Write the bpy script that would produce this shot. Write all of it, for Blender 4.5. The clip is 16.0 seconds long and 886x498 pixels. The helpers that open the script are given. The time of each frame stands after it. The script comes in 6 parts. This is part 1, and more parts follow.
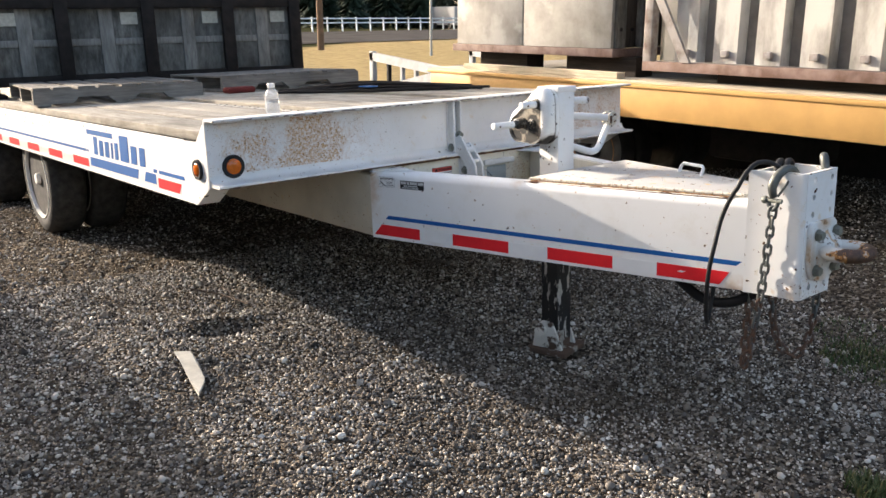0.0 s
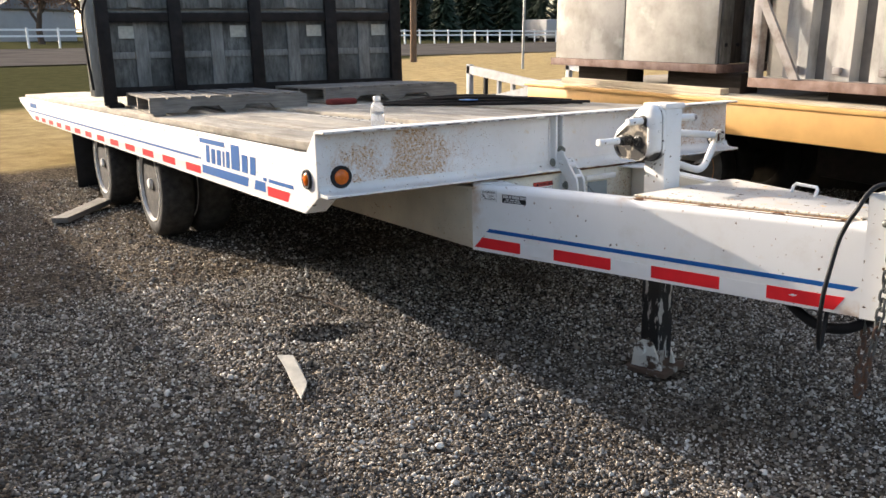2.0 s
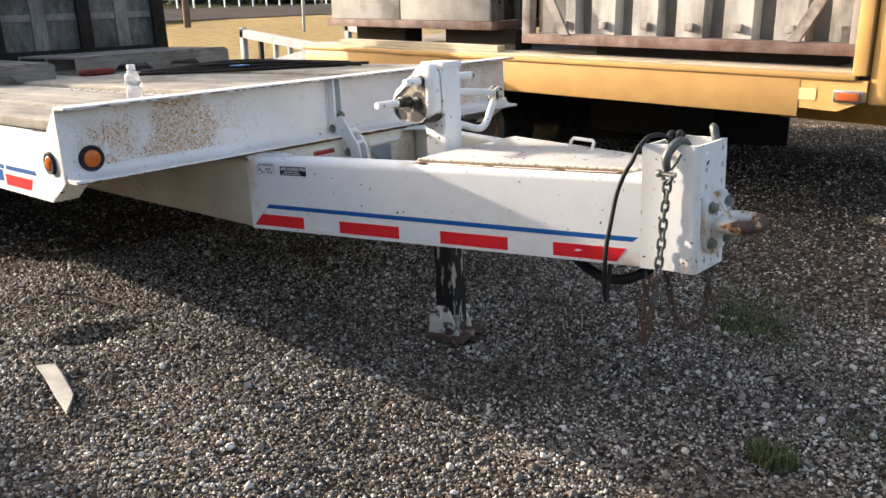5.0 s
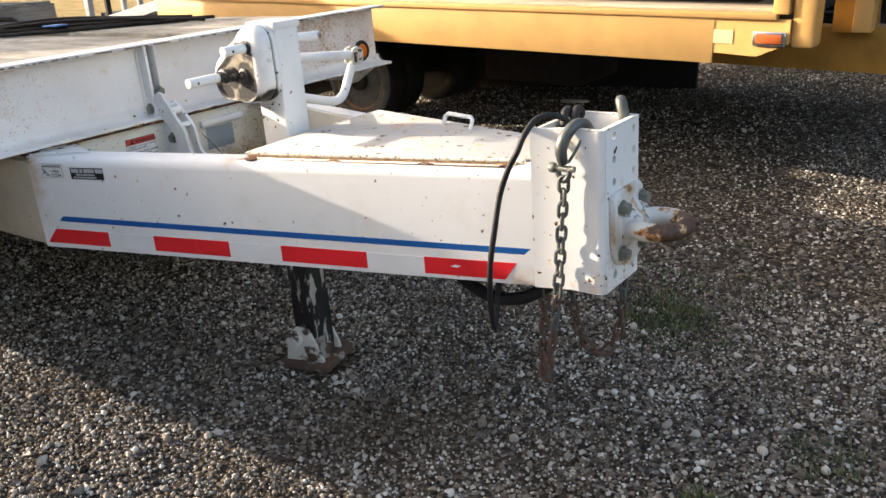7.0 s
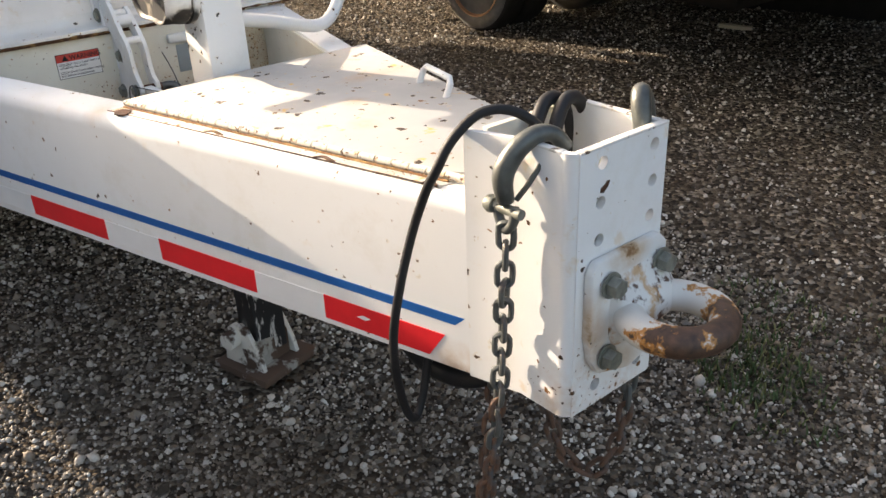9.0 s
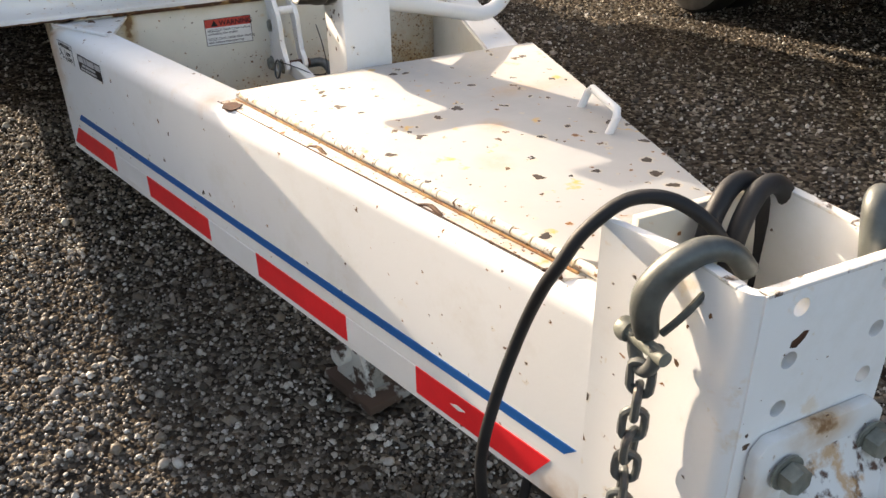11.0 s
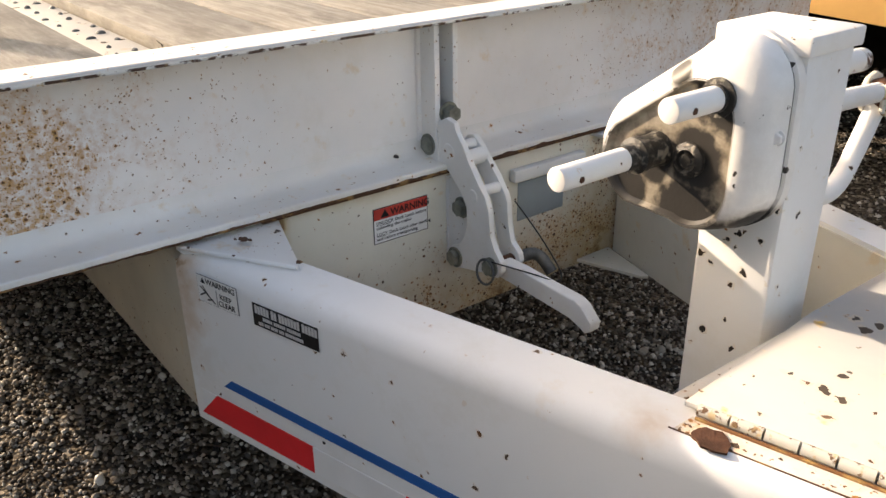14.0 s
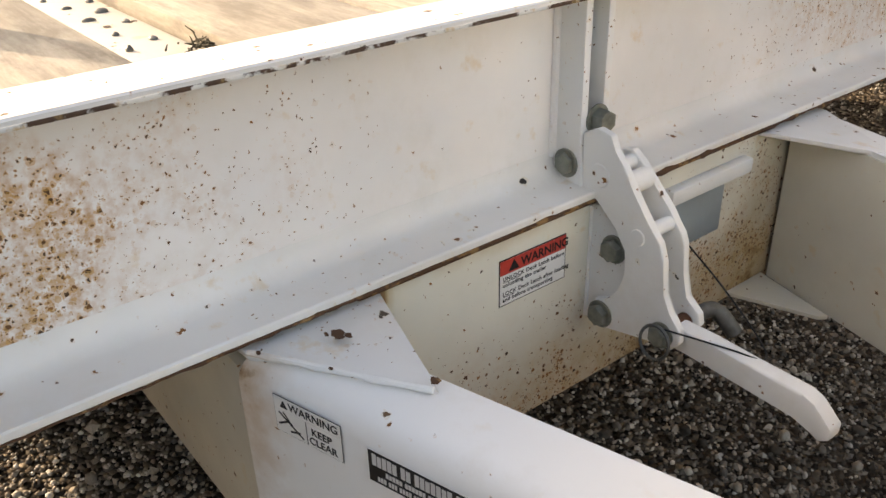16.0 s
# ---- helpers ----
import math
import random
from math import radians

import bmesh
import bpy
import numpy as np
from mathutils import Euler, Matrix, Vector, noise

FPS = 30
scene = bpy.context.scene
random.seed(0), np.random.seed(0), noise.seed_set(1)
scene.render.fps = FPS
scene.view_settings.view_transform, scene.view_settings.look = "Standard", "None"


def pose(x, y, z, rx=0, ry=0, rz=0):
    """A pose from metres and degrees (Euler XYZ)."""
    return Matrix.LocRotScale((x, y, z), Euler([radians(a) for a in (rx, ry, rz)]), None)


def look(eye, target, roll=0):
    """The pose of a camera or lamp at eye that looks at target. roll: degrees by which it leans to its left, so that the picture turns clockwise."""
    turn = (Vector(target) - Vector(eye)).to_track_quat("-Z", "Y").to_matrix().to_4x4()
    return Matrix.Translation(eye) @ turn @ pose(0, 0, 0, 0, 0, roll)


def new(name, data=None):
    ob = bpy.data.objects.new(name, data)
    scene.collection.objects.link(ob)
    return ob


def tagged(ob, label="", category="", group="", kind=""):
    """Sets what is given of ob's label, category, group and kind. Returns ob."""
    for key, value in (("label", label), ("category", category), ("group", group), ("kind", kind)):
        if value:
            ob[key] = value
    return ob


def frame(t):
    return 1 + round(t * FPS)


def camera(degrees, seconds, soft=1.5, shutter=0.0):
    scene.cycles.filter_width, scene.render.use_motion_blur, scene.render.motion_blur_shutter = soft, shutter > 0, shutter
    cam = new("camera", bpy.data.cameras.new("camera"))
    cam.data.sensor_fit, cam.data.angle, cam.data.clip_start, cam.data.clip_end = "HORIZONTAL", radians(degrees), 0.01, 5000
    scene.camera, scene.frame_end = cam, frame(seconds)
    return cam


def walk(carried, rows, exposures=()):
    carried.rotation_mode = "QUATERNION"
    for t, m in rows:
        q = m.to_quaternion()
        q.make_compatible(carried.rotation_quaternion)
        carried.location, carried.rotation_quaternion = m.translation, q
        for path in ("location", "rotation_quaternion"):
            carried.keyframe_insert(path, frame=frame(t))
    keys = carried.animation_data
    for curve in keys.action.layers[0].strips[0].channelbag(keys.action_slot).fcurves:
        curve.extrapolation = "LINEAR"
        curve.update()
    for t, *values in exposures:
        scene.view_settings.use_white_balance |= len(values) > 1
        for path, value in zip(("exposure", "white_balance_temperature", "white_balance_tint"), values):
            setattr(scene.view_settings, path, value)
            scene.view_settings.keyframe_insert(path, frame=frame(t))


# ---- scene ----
cam = camera(55.9, 16.0)
PATH = [
    (0, (3.24, -2.672, 1.441), (1.723, -1.461, 0.959), -1.9),
    (0.5, (3.235, -2.692, 1.445), (1.691, -1.514, 0.967), -1.6),
    (1, (3.223, -2.71, 1.45), (1.645, -1.575, 0.98), -1.4),
    (1.5, (3.212, -2.725, 1.452), (1.606, -1.627, 0.989), -1.4),
    (2, (3.214, -2.742, 1.455), (1.574, -1.689, 1.006), -1.5),
    (2.5, (3.202, -2.743, 1.451), (1.54, -1.723, 1.007), -1.7),
    (3, (3.218, -2.71, 1.447), (1.596, -1.632, 0.994), -2.3),
    (3.5, (3.234, -2.655, 1.442), (1.701, -1.46, 0.971), -2.7),
    (4, (3.241, -2.617, 1.437), (1.771, -1.35, 0.955), -2.7),
    (6.3, (2.812, -2.233, 1.44), (1.65, -0.736, 0.8), -3.4),
    (6.5, (2.796, -2.094, 1.436), (1.639, -0.599, 0.783), -3.7),
    (7, (2.765, -1.873, 1.442), (1.62, -0.387, 0.747), -4.4),
    (7.5, (2.656, -1.61, 1.421), (1.541, -0.129, 0.67), -4.8),
    (8, (2.628, -1.334, 1.413), (1.488, 0.104, 0.618), -3.6),
    (8.2, (2.652, -1.219, 1.407), (1.454, 0.162, 0.596), -3.4),
    (10.3, (2.379, -0.578, 1.341), (0.877, 0.237, 0.302), -0.7),
    (10.5, (2.375, -0.564, 1.345), (0.849, 0.212, 0.312), -0.8),
    (11, (2.32, -0.577, 1.378), (0.742, 0.171, 0.402), -1.0),
    (11.5, (2.179, -0.647, 1.401), (0.576, 0.146, 0.505), -1.2),
    (12, (2.014, -0.73, 1.415), (0.427, 0.137, 0.561), -1.0),
    (12.5, (1.809, -0.695, 1.408), (0.249, 0.215, 0.55), -2.3),
    (13, (1.6, -0.67, 1.431), (0.055, 0.273, 0.579), -3.0),
    (13.5, (1.423, -0.811, 1.438), (-0.056, 0.244, 0.602), -2.0),
    (14, (1.255, -0.936, 1.424), (-0.184, 0.16, 0.572), -0.7),
    (14.5, (1.059, -0.893, 1.399), (-0.38, 0.168, 0.503), -1.6),
    (15, (0.886, -0.787, 1.4), (-0.528, 0.271, 0.461), -2.6),
    (15.5, (0.81, -0.763, 1.398), (-0.574, 0.302, 0.424), -2.2),
    (16, (0.761, -0.817, 1.377), (-0.628, 0.256, 0.417), -1.7),
]
EXPOSURES = [
    (0.0, 1.66, 6850, 11), (4.0, 1.62, 6850, 11), (7.0, 1.92, 7200, 11), (10.5, 1.85, 7700, 12), (11.2, 1.80, 7350, 11), (12.5, 1.47, 7150, 11), (14.0, 1.52, 7800, 13), (16.0, 2.02, 8850, 14),
]
walk(cam, [(t, look(eye, target, roll)) for t, eye, target, roll in PATH], EXPOSURES)

# ---- world, sun, exposure ----
SUN_PLAN, SUN_UP = math.radians(20.4), math.radians(19.4)   # way of the light in plan, height of the sun
sun_way = Vector((math.cos(SUN_PLAN) * math.cos(SUN_UP), math.sin(SUN_PLAN) * math.cos(SUN_UP), -math.sin(SUN_UP)))
sun = new("sun", bpy.data.lights.new("sun", "SUN"))
sun.data.energy, sun.data.angle, sun.data.color = 3.12, radians(0.45), (1.0, 0.915, 0.82)
sun.matrix_world = look((-40, -10, 15), Vector((-40, -10, 15)) + sun_way)
world = bpy.data.worlds.new("sky")
scene.world = world
world.use_nodes = True
sky = world.node_tree.nodes.new("ShaderNodeTexSky")
sky.sky_type, sky.sun_disc = "NISHITA", False
sky.air_density, sky.dust_density, sky.ozone_density = 0.8, 4.0, 0.3
sky.sun_elevation, sky.sun_rotation = SUN_UP, math.atan2(-sun_way.x, -sun_way.y)
world.node_tree.links.new(sky.outputs[0], world.node_tree.nodes["Background"].inputs[0])
world.node_tree.nodes["Background"].inputs[1].default_value = 0.15


# ---- materials ----
class Nodes:
    """A small shorthand for building a node material."""

    def __init__(self, name, rough=0.6, metal=0.0):
        self.mat = bpy.data.materials.new(name)
        self.mat.use_nodes = True
        self.tree = self.mat.node_tree
        self.bsdf = self.tree.nodes["Principled BSDF"]
        self.bsdf.inputs["Roughness"].default_value = rough
        self.bsdf.inputs["Metallic"].default_value = metal
        self.coord = self.tree.nodes.new("ShaderNodeTexCoord").outputs["Object"]

    def link(self, a, b):
        self.tree.links.new(a, b)

    def node(self, kind, **inputs):
        n = self.tree.nodes.new(kind)
        for key, value in inputs.items():
            socket = n.inputs[key.replace("_", " ")]
            if hasattr(value, "is_linked"):
                self.link(value, socket)
            else:
                socket.default_value = value
        return n

    def noise(self, scale, detail=4.0, rough=0.55, stretch=None, shift=(0, 0, 0)):
        v = self.coord
        if stretch or any(shift):
            m = self.node("ShaderNodeMapping", Vector=v)
            m.inputs["Scale"].default_value = stretch or (1, 1, 1)
            m.inputs["Location"].default_value = shift
            v = m.outputs[0]
        return self.node("ShaderNodeTexNoise", Vector=v, Scale=scale, Detail=detail, Roughness=rough).outputs[0]

    def warp(self, scale, amount):
        """The object's coordinates, pushed about a little."""
        t = self.node("ShaderNodeTexNoise", Vector=self.coord, Scale=scale, Detail=3.0).outputs["Color"]
        v = self.node("ShaderNodeVectorMath")
        v.operation = "MULTIPLY_ADD"
        self.link(t, v.inputs[0])
        v.inputs[1].default_value = (amount, amount, amount)
        self.link(self.coord, v.inputs[2])
        return v.outputs[0]

    def voronoi(self, scale, feature="F1", randomness=1.0, out="Distance"):
        n = self.node("ShaderNodeTexVoronoi", Vector=self.coord, Scale=scale, Randomness=randomness)
        n.feature = feature
        return n.outputs[out]

    def ramp(self, fac, *stops):
        n = self.node("ShaderNodeValToRGB", Fac=fac)
        e = n.color_ramp.elements
        while len(e) < len(stops):
            e.new(0.5)
        for el, (p, c) in zip(e, stops):
            el.position = p
            el.color = (*c, 1) if isinstance(c, tuple) else (c, c, c, 1)
        return n.outputs[0]

    def mix(self, fac, a, b, blend="MIX"):
        n = self.tree.nodes.new("ShaderNodeMix")
        n.data_type, n.blend_type = "RGBA", blend
        for socket, value in ((n.inputs[0], fac), (n.inputs[6], a), (n.inputs[7], b)):
            if hasattr(value, "is_linked"):
                self.link(value, socket)
            elif isinstance(value, tuple):
                socket.default_value = (*value, 1)
            else:
                socket.default_value = value
        return n.outputs[2]

    def math(self, op, a, b=0.0):
        n = self.tree.nodes.new("ShaderNodeMath")
        n.operation = op
        for socket, value in zip(n.inputs, (a, b)):
            if hasattr(value, "is_linked"):
                self.link(value, socket)
            else:
                socket.default_value = value
        return n.outputs[0]

    def near(self, centre, radius, squash=(1, 1, 1)):
        """One at a place on the object, falling to nothing at the radius."""
        m = self.node("ShaderNodeMapping", Vector=self.coord)
        m.inputs["Location"].default_value = [-c * s for c, s in zip(centre, squash)]
        m.inputs["Scale"].default_value = squash
        d = self.node("ShaderNodeVectorMath", Vector=m.outputs[0])
        d.operation = "LENGTH"
        r = self.node("ShaderNodeMapRange", Value=d.outputs["Value"])
        r.inputs["From Min"].default_value, r.inputs["From Max"].default_value = 0.0, radius
        r.inputs["To Min"].default_value, r.inputs["To Max"].default_value = 1.0, 0.0
        return r.outputs[0]

    def colour(self, c):
        if hasattr(c, "is_linked"):
            self.link(c, self.bsdf.inputs["Base Color"])
        else:
            self.bsdf.inputs["Base Color"].default_value = (*c, 1)
        return self

    def rough(self, r):
        self.link(r, self.bsdf.inputs["Roughness"])
        return self

    def dull(self, level=0.0):
        self.bsdf.inputs["Specular IOR Level"].default_value = level
        return self

    def bump(self, height, strength=0.3, distance=0.01):
        n = self.node("ShaderNodeBump", Height=height, Strength=strength, Distance=distance)
        self.link(n.outputs[0], self.bsdf.inputs["Normal"])
        return self


RUST, DARK_RUST, CHIP = (0.33, 0.15, 0.055), (0.10, 0.045, 0.02), (0.045, 0.033, 0.026)


def white_paint(name, specks=0.0, patches=(), grime=0.15, base=(0.80, 0.795, 0.775), scale=110.0, chips=0.3, stains=0.3, chip_scale=40.0, chip_size=0.34, halo=0.6, blooms=(), ring_part=0.22, ring_size=1.7, spot_size=1.0, dirt=(), bloom=(0.47, 0.26, 0.085), chip_tone=1.0):
    """White enamel on steel: scattered rust specks, rusty patches at places, chips down to bare metal, yellow stains."""
    n = Nodes(name, 0.42)
    soft = n.ramp(n.noise(2.2, 5), (0.35, tuple(c * (1 - grime) for c in base)), (0.62, base))
    col = n.mix(n.ramp(n.noise(7, 6, 0.7), (0.52, 0.0), (0.80, 0.30)), soft, (0.52, 0.45, 0.32))
    col = n.mix(n.ramp(n.noise(19, 5, 0.6, shift=(2, 8, 5)), (0.63, 0.0), (0.71, min(1.0, stains))), col, (0.62, 0.38, 0.09))
    amount = n.math("MULTIPLY", n.ramp(n.noise(3.3, 3, shift=(4, 2, 7)), (0.38, 0.15), (0.70, 1.0)), specks)
    hot = None
    for centre, radius, much, squash in patches:
        near = n.math("MULTIPLY", n.near(centre, radius, squash), much)
        hot = near if hot is None else n.math("MAXIMUM", hot, near)
    if hot is not None:
        hot = n.math("MULTIPLY", hot, n.ramp(n.noise(11, 3, shift=(1, 5, 2)), (0.34, 0.22), (0.62, 1.25)))
        amount = n.math("ADD", amount, hot)
        glow = n.math("MULTIPLY", n.ramp(hot, (0.15, 0.0), (0.95, halo)), n.ramp(n.noise(70, 5, 0.65), (0.40, 0.0), (0.66, 1.0)))
        col = n.mix(glow, col, (0.50, 0.26, 0.09))
    for centre, radius, much, squash in blooms:
        f = n.math("MULTIPLY", n.math("MULTIPLY", n.near(centre, radius, squash), much), n.ramp(n.noise(24, 5, 0.6, shift=(3, 1, 6)), (0.30, 0.35), (0.65, 1.2)))
        col = n.mix(n.ramp(f, (0.10, 0.0), (0.55, 0.45), (1.0, 0.85)), col, bloom)
        col = n.mix(n.ramp(f, (0.72, 0.0), (1.0, 0.8)), col, (0.17, 0.075, 0.03))
    for centre, radius, much, squash in dirt:
        f = n.math("MULTIPLY", n.near(centre, radius, squash), n.ramp(n.noise(9, 6, 0.7, (1, 0.5, 3), shift=(6, 2, 1)), (0.44, 0.0), (0.62, much)))
        col = n.mix(n.ramp(f, (0.05, 0.0), (0.6, 0.75)), col, (0.22, 0.205, 0.18))
    bent = n.warp(scale * 1.7, 0.9 / scale)
    for times, lo, hi, share in ((1.0, 0.10, 0.40, 0.55), (2.1, 0.10, 0.38, 0.6)):
        cell = n.node("ShaderNodeTexVoronoi", Vector=bent, Scale=scale * times)
        lot = n.node("ShaderNodeSeparateColor", Color=cell.outputs["Color"])
        radius = n.math("MULTIPLY", n.math("ADD", lo, n.math("MULTIPLY", n.math("MULTIPLY", lot.outputs[1], lot.outputs[1]), hi)), spot_size)
        there = n.math("LESS_THAN", lot.outputs[0], n.math("MULTIPLY", amount, share))
        spot = n.math("MULTIPLY", n.math("LESS_THAN", cell.outputs["Distance"], radius), there)
        ring = n.math("MULTIPLY", n.math("LESS_THAN", cell.outputs["Distance"], n.math("MULTIPLY", radius, ring_size)), there)
        thick = ring_part if hot is None else n.ramp(hot, (0.2, ring_part * 0.25), (0.8, ring_part))
        col = n.mix(n.math("MULTIPLY", ring, thick), col, (0.56, 0.30, 0.09))
        col = n.mix(spot, col, n.ramp(lot.outputs[2], (0.0, (0.055, 0.034, 0.022)), (0.5, (0.13, 0.062, 0.026)), (1.0, (0.30, 0.135, 0.045))))
    if chips:
        big = n.node("ShaderNodeTexVoronoi", Vector=n.warp(chip_scale * 1.6, 1.0 / chip_scale), Scale=chip_scale)
        draw = n.node("ShaderNodeSeparateColor", Color=big.outputs["Color"])
        clump = n.ramp(n.noise(4.0, 2, shift=(9, 1, 3)), (0.36, 0.25), (0.62, 1.0))
        there = n.math("LESS_THAN", draw.outputs[0], n.math("MULTIPLY", clump, chips))
        reach = n.math("ADD", 0.07, n.math("MULTIPLY", n.math("MULTIPLY", draw.outputs[1], draw.outputs[1]), chip_size))
        ring = n.math("MULTIPLY", n.math("LESS_THAN", big.outputs["Distance"], n.math("MULTIPLY", reach, 1.45)), there)
        col = n.mix(n.math("MULTIPLY", ring, 0.30), col, (0.62, 0.50, 0.30))
        chip = n.math("MULTIPLY", n.math("LESS_THAN", big.outputs["Distance"], reach), there)
        col = n.mix(chip, col, n.ramp(draw.outputs[2], *((at, tuple(c * chip_tone for c in tone)) for at, tone in ((0.0, (0.035, 0.030, 0.027)), (0.6, (0.075, 0.055, 0.04)), (1.0, (0.15, 0.085, 0.045))))))
        spot = n.math("ADD", spot, chip)
    n.colour(col)
    n.dull(0.2)
    n.rough(n.ramp(n.noise(30, 3), (0.3, 0.52), (0.7, 0.70)))
    return n.bump(n.math("ADD", n.noise(140, 3), n.math("MULTIPLY", spot, -0.6)), 0.10, 0.002).mat


def plain(name, base, rough=0.6, metal=0.0, vary=0.25, scale=14.0, bump=0.1):
    n = Nodes(name, rough, metal).dull(0.5 if metal > 0.2 or rough < 0.45 else 0.25)
    n.colour(n.ramp(n.noise(scale, 5), (0.3, tuple(c * (1 - vary) for c in base)), (0.7, tuple(min(1, c * (1 + vary * 0.5)) for c in base))))
    return n.bump(n.noise(scale * 6, 4), bump, 0.004).mat


WHITE = white_paint("white_paint", 0.10, scale=120, chips=0.06)
CLEAN_WHITE = white_paint("clean_white_paint", 0.03, grime=0.06, chips=0.04, stains=0.1)
BEAM_WHITE = white_paint("speckled_white_paint", 0.028, base=(0.85, 0.825, 0.80), patches=[((0.0, -0.81, 0.96), 0.22, 3.6, (1, 1, 0.72)), ((0.0, -0.84, 0.955), 0.54, 0.95, (1, 1, 1)), ((0.0, -1.09, 1.00), 0.20, 1.2, (1, 1, 0.8)), ((0.0, 0.95, 1.0), 0.60, 0.9, (1, 0.9, 1))], scale=125, chips=0.0, halo=0.85, ring_part=0.60, ring_size=1.9, spot_size=0.80, dirt=[((0.045, -0.62, 0.902), 0.055, 1.6, (1, 0.06, 1.6)), ((0.045, 0.25, 0.902), 0.055, 1.2, (1, 0.06, 1.6))])
EDGE_WHITE = white_paint("edge_white_paint", 0.08, grime=0.18, base=(0.80, 0.785, 0.755), scale=100, chips=0.05, chip_scale=60)
TONGUE_WHITE = white_paint("tongue_white_paint", 0.03, grime=0.05, scale=90, chips=0.035, chip_scale=70, chip_size=0.30, stains=0.1, blooms=[((0.083, -0.556, 0.850), 0.085, 0.80, (1, 1, 0.32)), ((0.815, -0.325, 0.878), 0.060, 0.50, (1, 1, 1)), ((1.68, -0.10, 0.56), 0.07, 0.8, (0.6, 1, 1))])
LID_WHITE = white_paint("chipped_white_paint", 0.05, blooms=[((1.06, 0.20, 0.889), 0.09, 0.50, (1.6, 0.5, 1)), ((1.20, 0.05, 0.889), 0.05, 0.55, (1, 1, 1)), ((1.33, -0.02, 0.889), 0.05, 0.5, (1, 1, 1))], base=(0.45, 0.445, 0.427), scale=80, chips=0.42, stains=0.9, chip_scale=46, chip_size=0.46)
HINGE_WHITE = white_paint("rust_stained_white_paint", 0.12, patches=[((0.84, -0.305, 0.88), 0.15, 1.0, (1, 1, 1)), ((1.50, -0.135, 0.88), 0.45, 0.75, (0.7, 1, 1)), ((1.1, -0.23, 0.88), 0.40, 0.45, (0.8, 1, 1)), ((1.68, -0.09, 0.88), 0.10, 1.3, (1, 1, 1))], base=(0.60, 0.58, 0.53), scale=95, stains=0.9, chips=0.0)
WALL_WHITE = white_paint("mud_spattered_white_paint", 0.10, blooms=[((0.066, 0.15, 0.555), 0.19, 0.95, (1, 0.35, 1)), ((0.066, 0.42, 0.60), 0.20, 0.85, (1, 1, 0.7)), ((0.066, -0.378, 0.862), 0.050, 1.3, (1, 1.8, 0.42)), ((0.066, -0.20, 0.885), 0.035, 0.7, (1, 0.12, 1))], patches=[((0.06, 0.05, 0.535), 0.34, 1.5, (1, 0.40, 1.35)), ((0.06, 0.37, 0.60), 0.30, 1.6, (1, 1, 0.85))], base=(0.74, 0.715, 0.62), scale=135, chips=0.0, halo=0.45, bloom=(0.45, 0.33, 0.14))
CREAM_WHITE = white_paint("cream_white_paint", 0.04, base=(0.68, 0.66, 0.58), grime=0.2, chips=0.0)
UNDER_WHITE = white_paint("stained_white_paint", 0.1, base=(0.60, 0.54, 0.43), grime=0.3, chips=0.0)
MAST_WHITE = white_paint("mast_white_paint", 0.015, grime=0.05, scale=75, chips=0.31, chip_scale=60, chip_size=0.30, stains=0.1, chip_tone=0.4)
HITCH_WHITE = white_paint("hitch_white_paint", 0.08, grime=0.06, scale=75, chips=0.26, chip_scale=44, patches=[((1.89, 0.03, 0.585), 0.17, 0.8, (1, 1, 1.3))], blooms=[((1.89, -0.105, 0.565), 0.07, 0.9, (1, 1, 1)), ((1.83, -0.105, 0.56), 0.05, 0.7, (0.6, 1, 1))])
STRIP_WHITE = white_paint("strip_white_paint", 0.2, base=(0.64, 0.60, 0.52), scale=60, chips=0.35, chip_scale=30)
RIM_WHITE = white_paint("rim_white_paint", 0.05, base=(0.78, 0.76, 0.72), grime=0.2, chips=0.0)
RED = plain("red_reflective_tape", (0.78, 0.024, 0.032), 0.45, vary=0.12)
TAPE_WHITE = plain("white_reflective_tape", (0.78, 0.78, 0.77), 0.3, vary=0.05)
BLUE = plain("blue_vinyl", (0.008, 0.105, 0.35), 0.5, vary=0.12)
BLACK = plain("black_rubber", (0.018, 0.018, 0.019), 0.55, vary=0.35)
STEEL = plain("grey_steel", (0.13, 0.135, 0.13), 0.5, 0.55, vary=0.5, scale=40)
ZINC = plain("zinc_bolt", (0.22, 0.225, 0.19), 0.5, 0.35, vary=0.35, scale=60)
RUSTY = plain("rusty_steel", (0.10, 0.045, 0.026), 0.8, 0.1, vary=0.6, scale=45, bump=0.5)
YELLOW = plain("yellow_truck_paint", (0.61, 0.36, 0.128), 0.5, vary=0.12, scale=5)
# near-black for dark parts; beneath truck and deck it carries shade as colour
DARK = plain("dark_parts_and_shade", (0.022, 0.02, 0.019), 0.8, vary=0.4)
INK = plain("black_ink", (0.012, 0.012, 0.013), 0.5, vary=0.1)
INK_GREY = plain("grey_ink", (0.10, 0.10, 0.11), 0.5, vary=0.1)
LABEL_WHITE = plain("label_white", (0.76, 0.76, 0.74), 0.4, vary=0.06)
LABEL_RED = plain("label_red", (0.52, 0.05, 0.035), 0.4, vary=0.1)
SILVER = plain("label_silver", (0.55, 0.55, 0.55), 0.4, vary=0.1)
GREY_PLATE = plain("grey_plate", (0.27, 0.31, 0.32), 0.5, vary=0.08)
AMBER = plain("amber_lens", (0.62, 0.13, 0.01), 0.15, vary=0.2, scale=60)
TYRE_DUSTY = plain("dusty_tyre_rubber", (0.125, 0.122, 0.115), 0.85, vary=0.4, scale=9)
TYRE_RUBBER = plain("tyre_rubber", (0.060, 0.056, 0.051), 0.8, vary=0.5, scale=20)


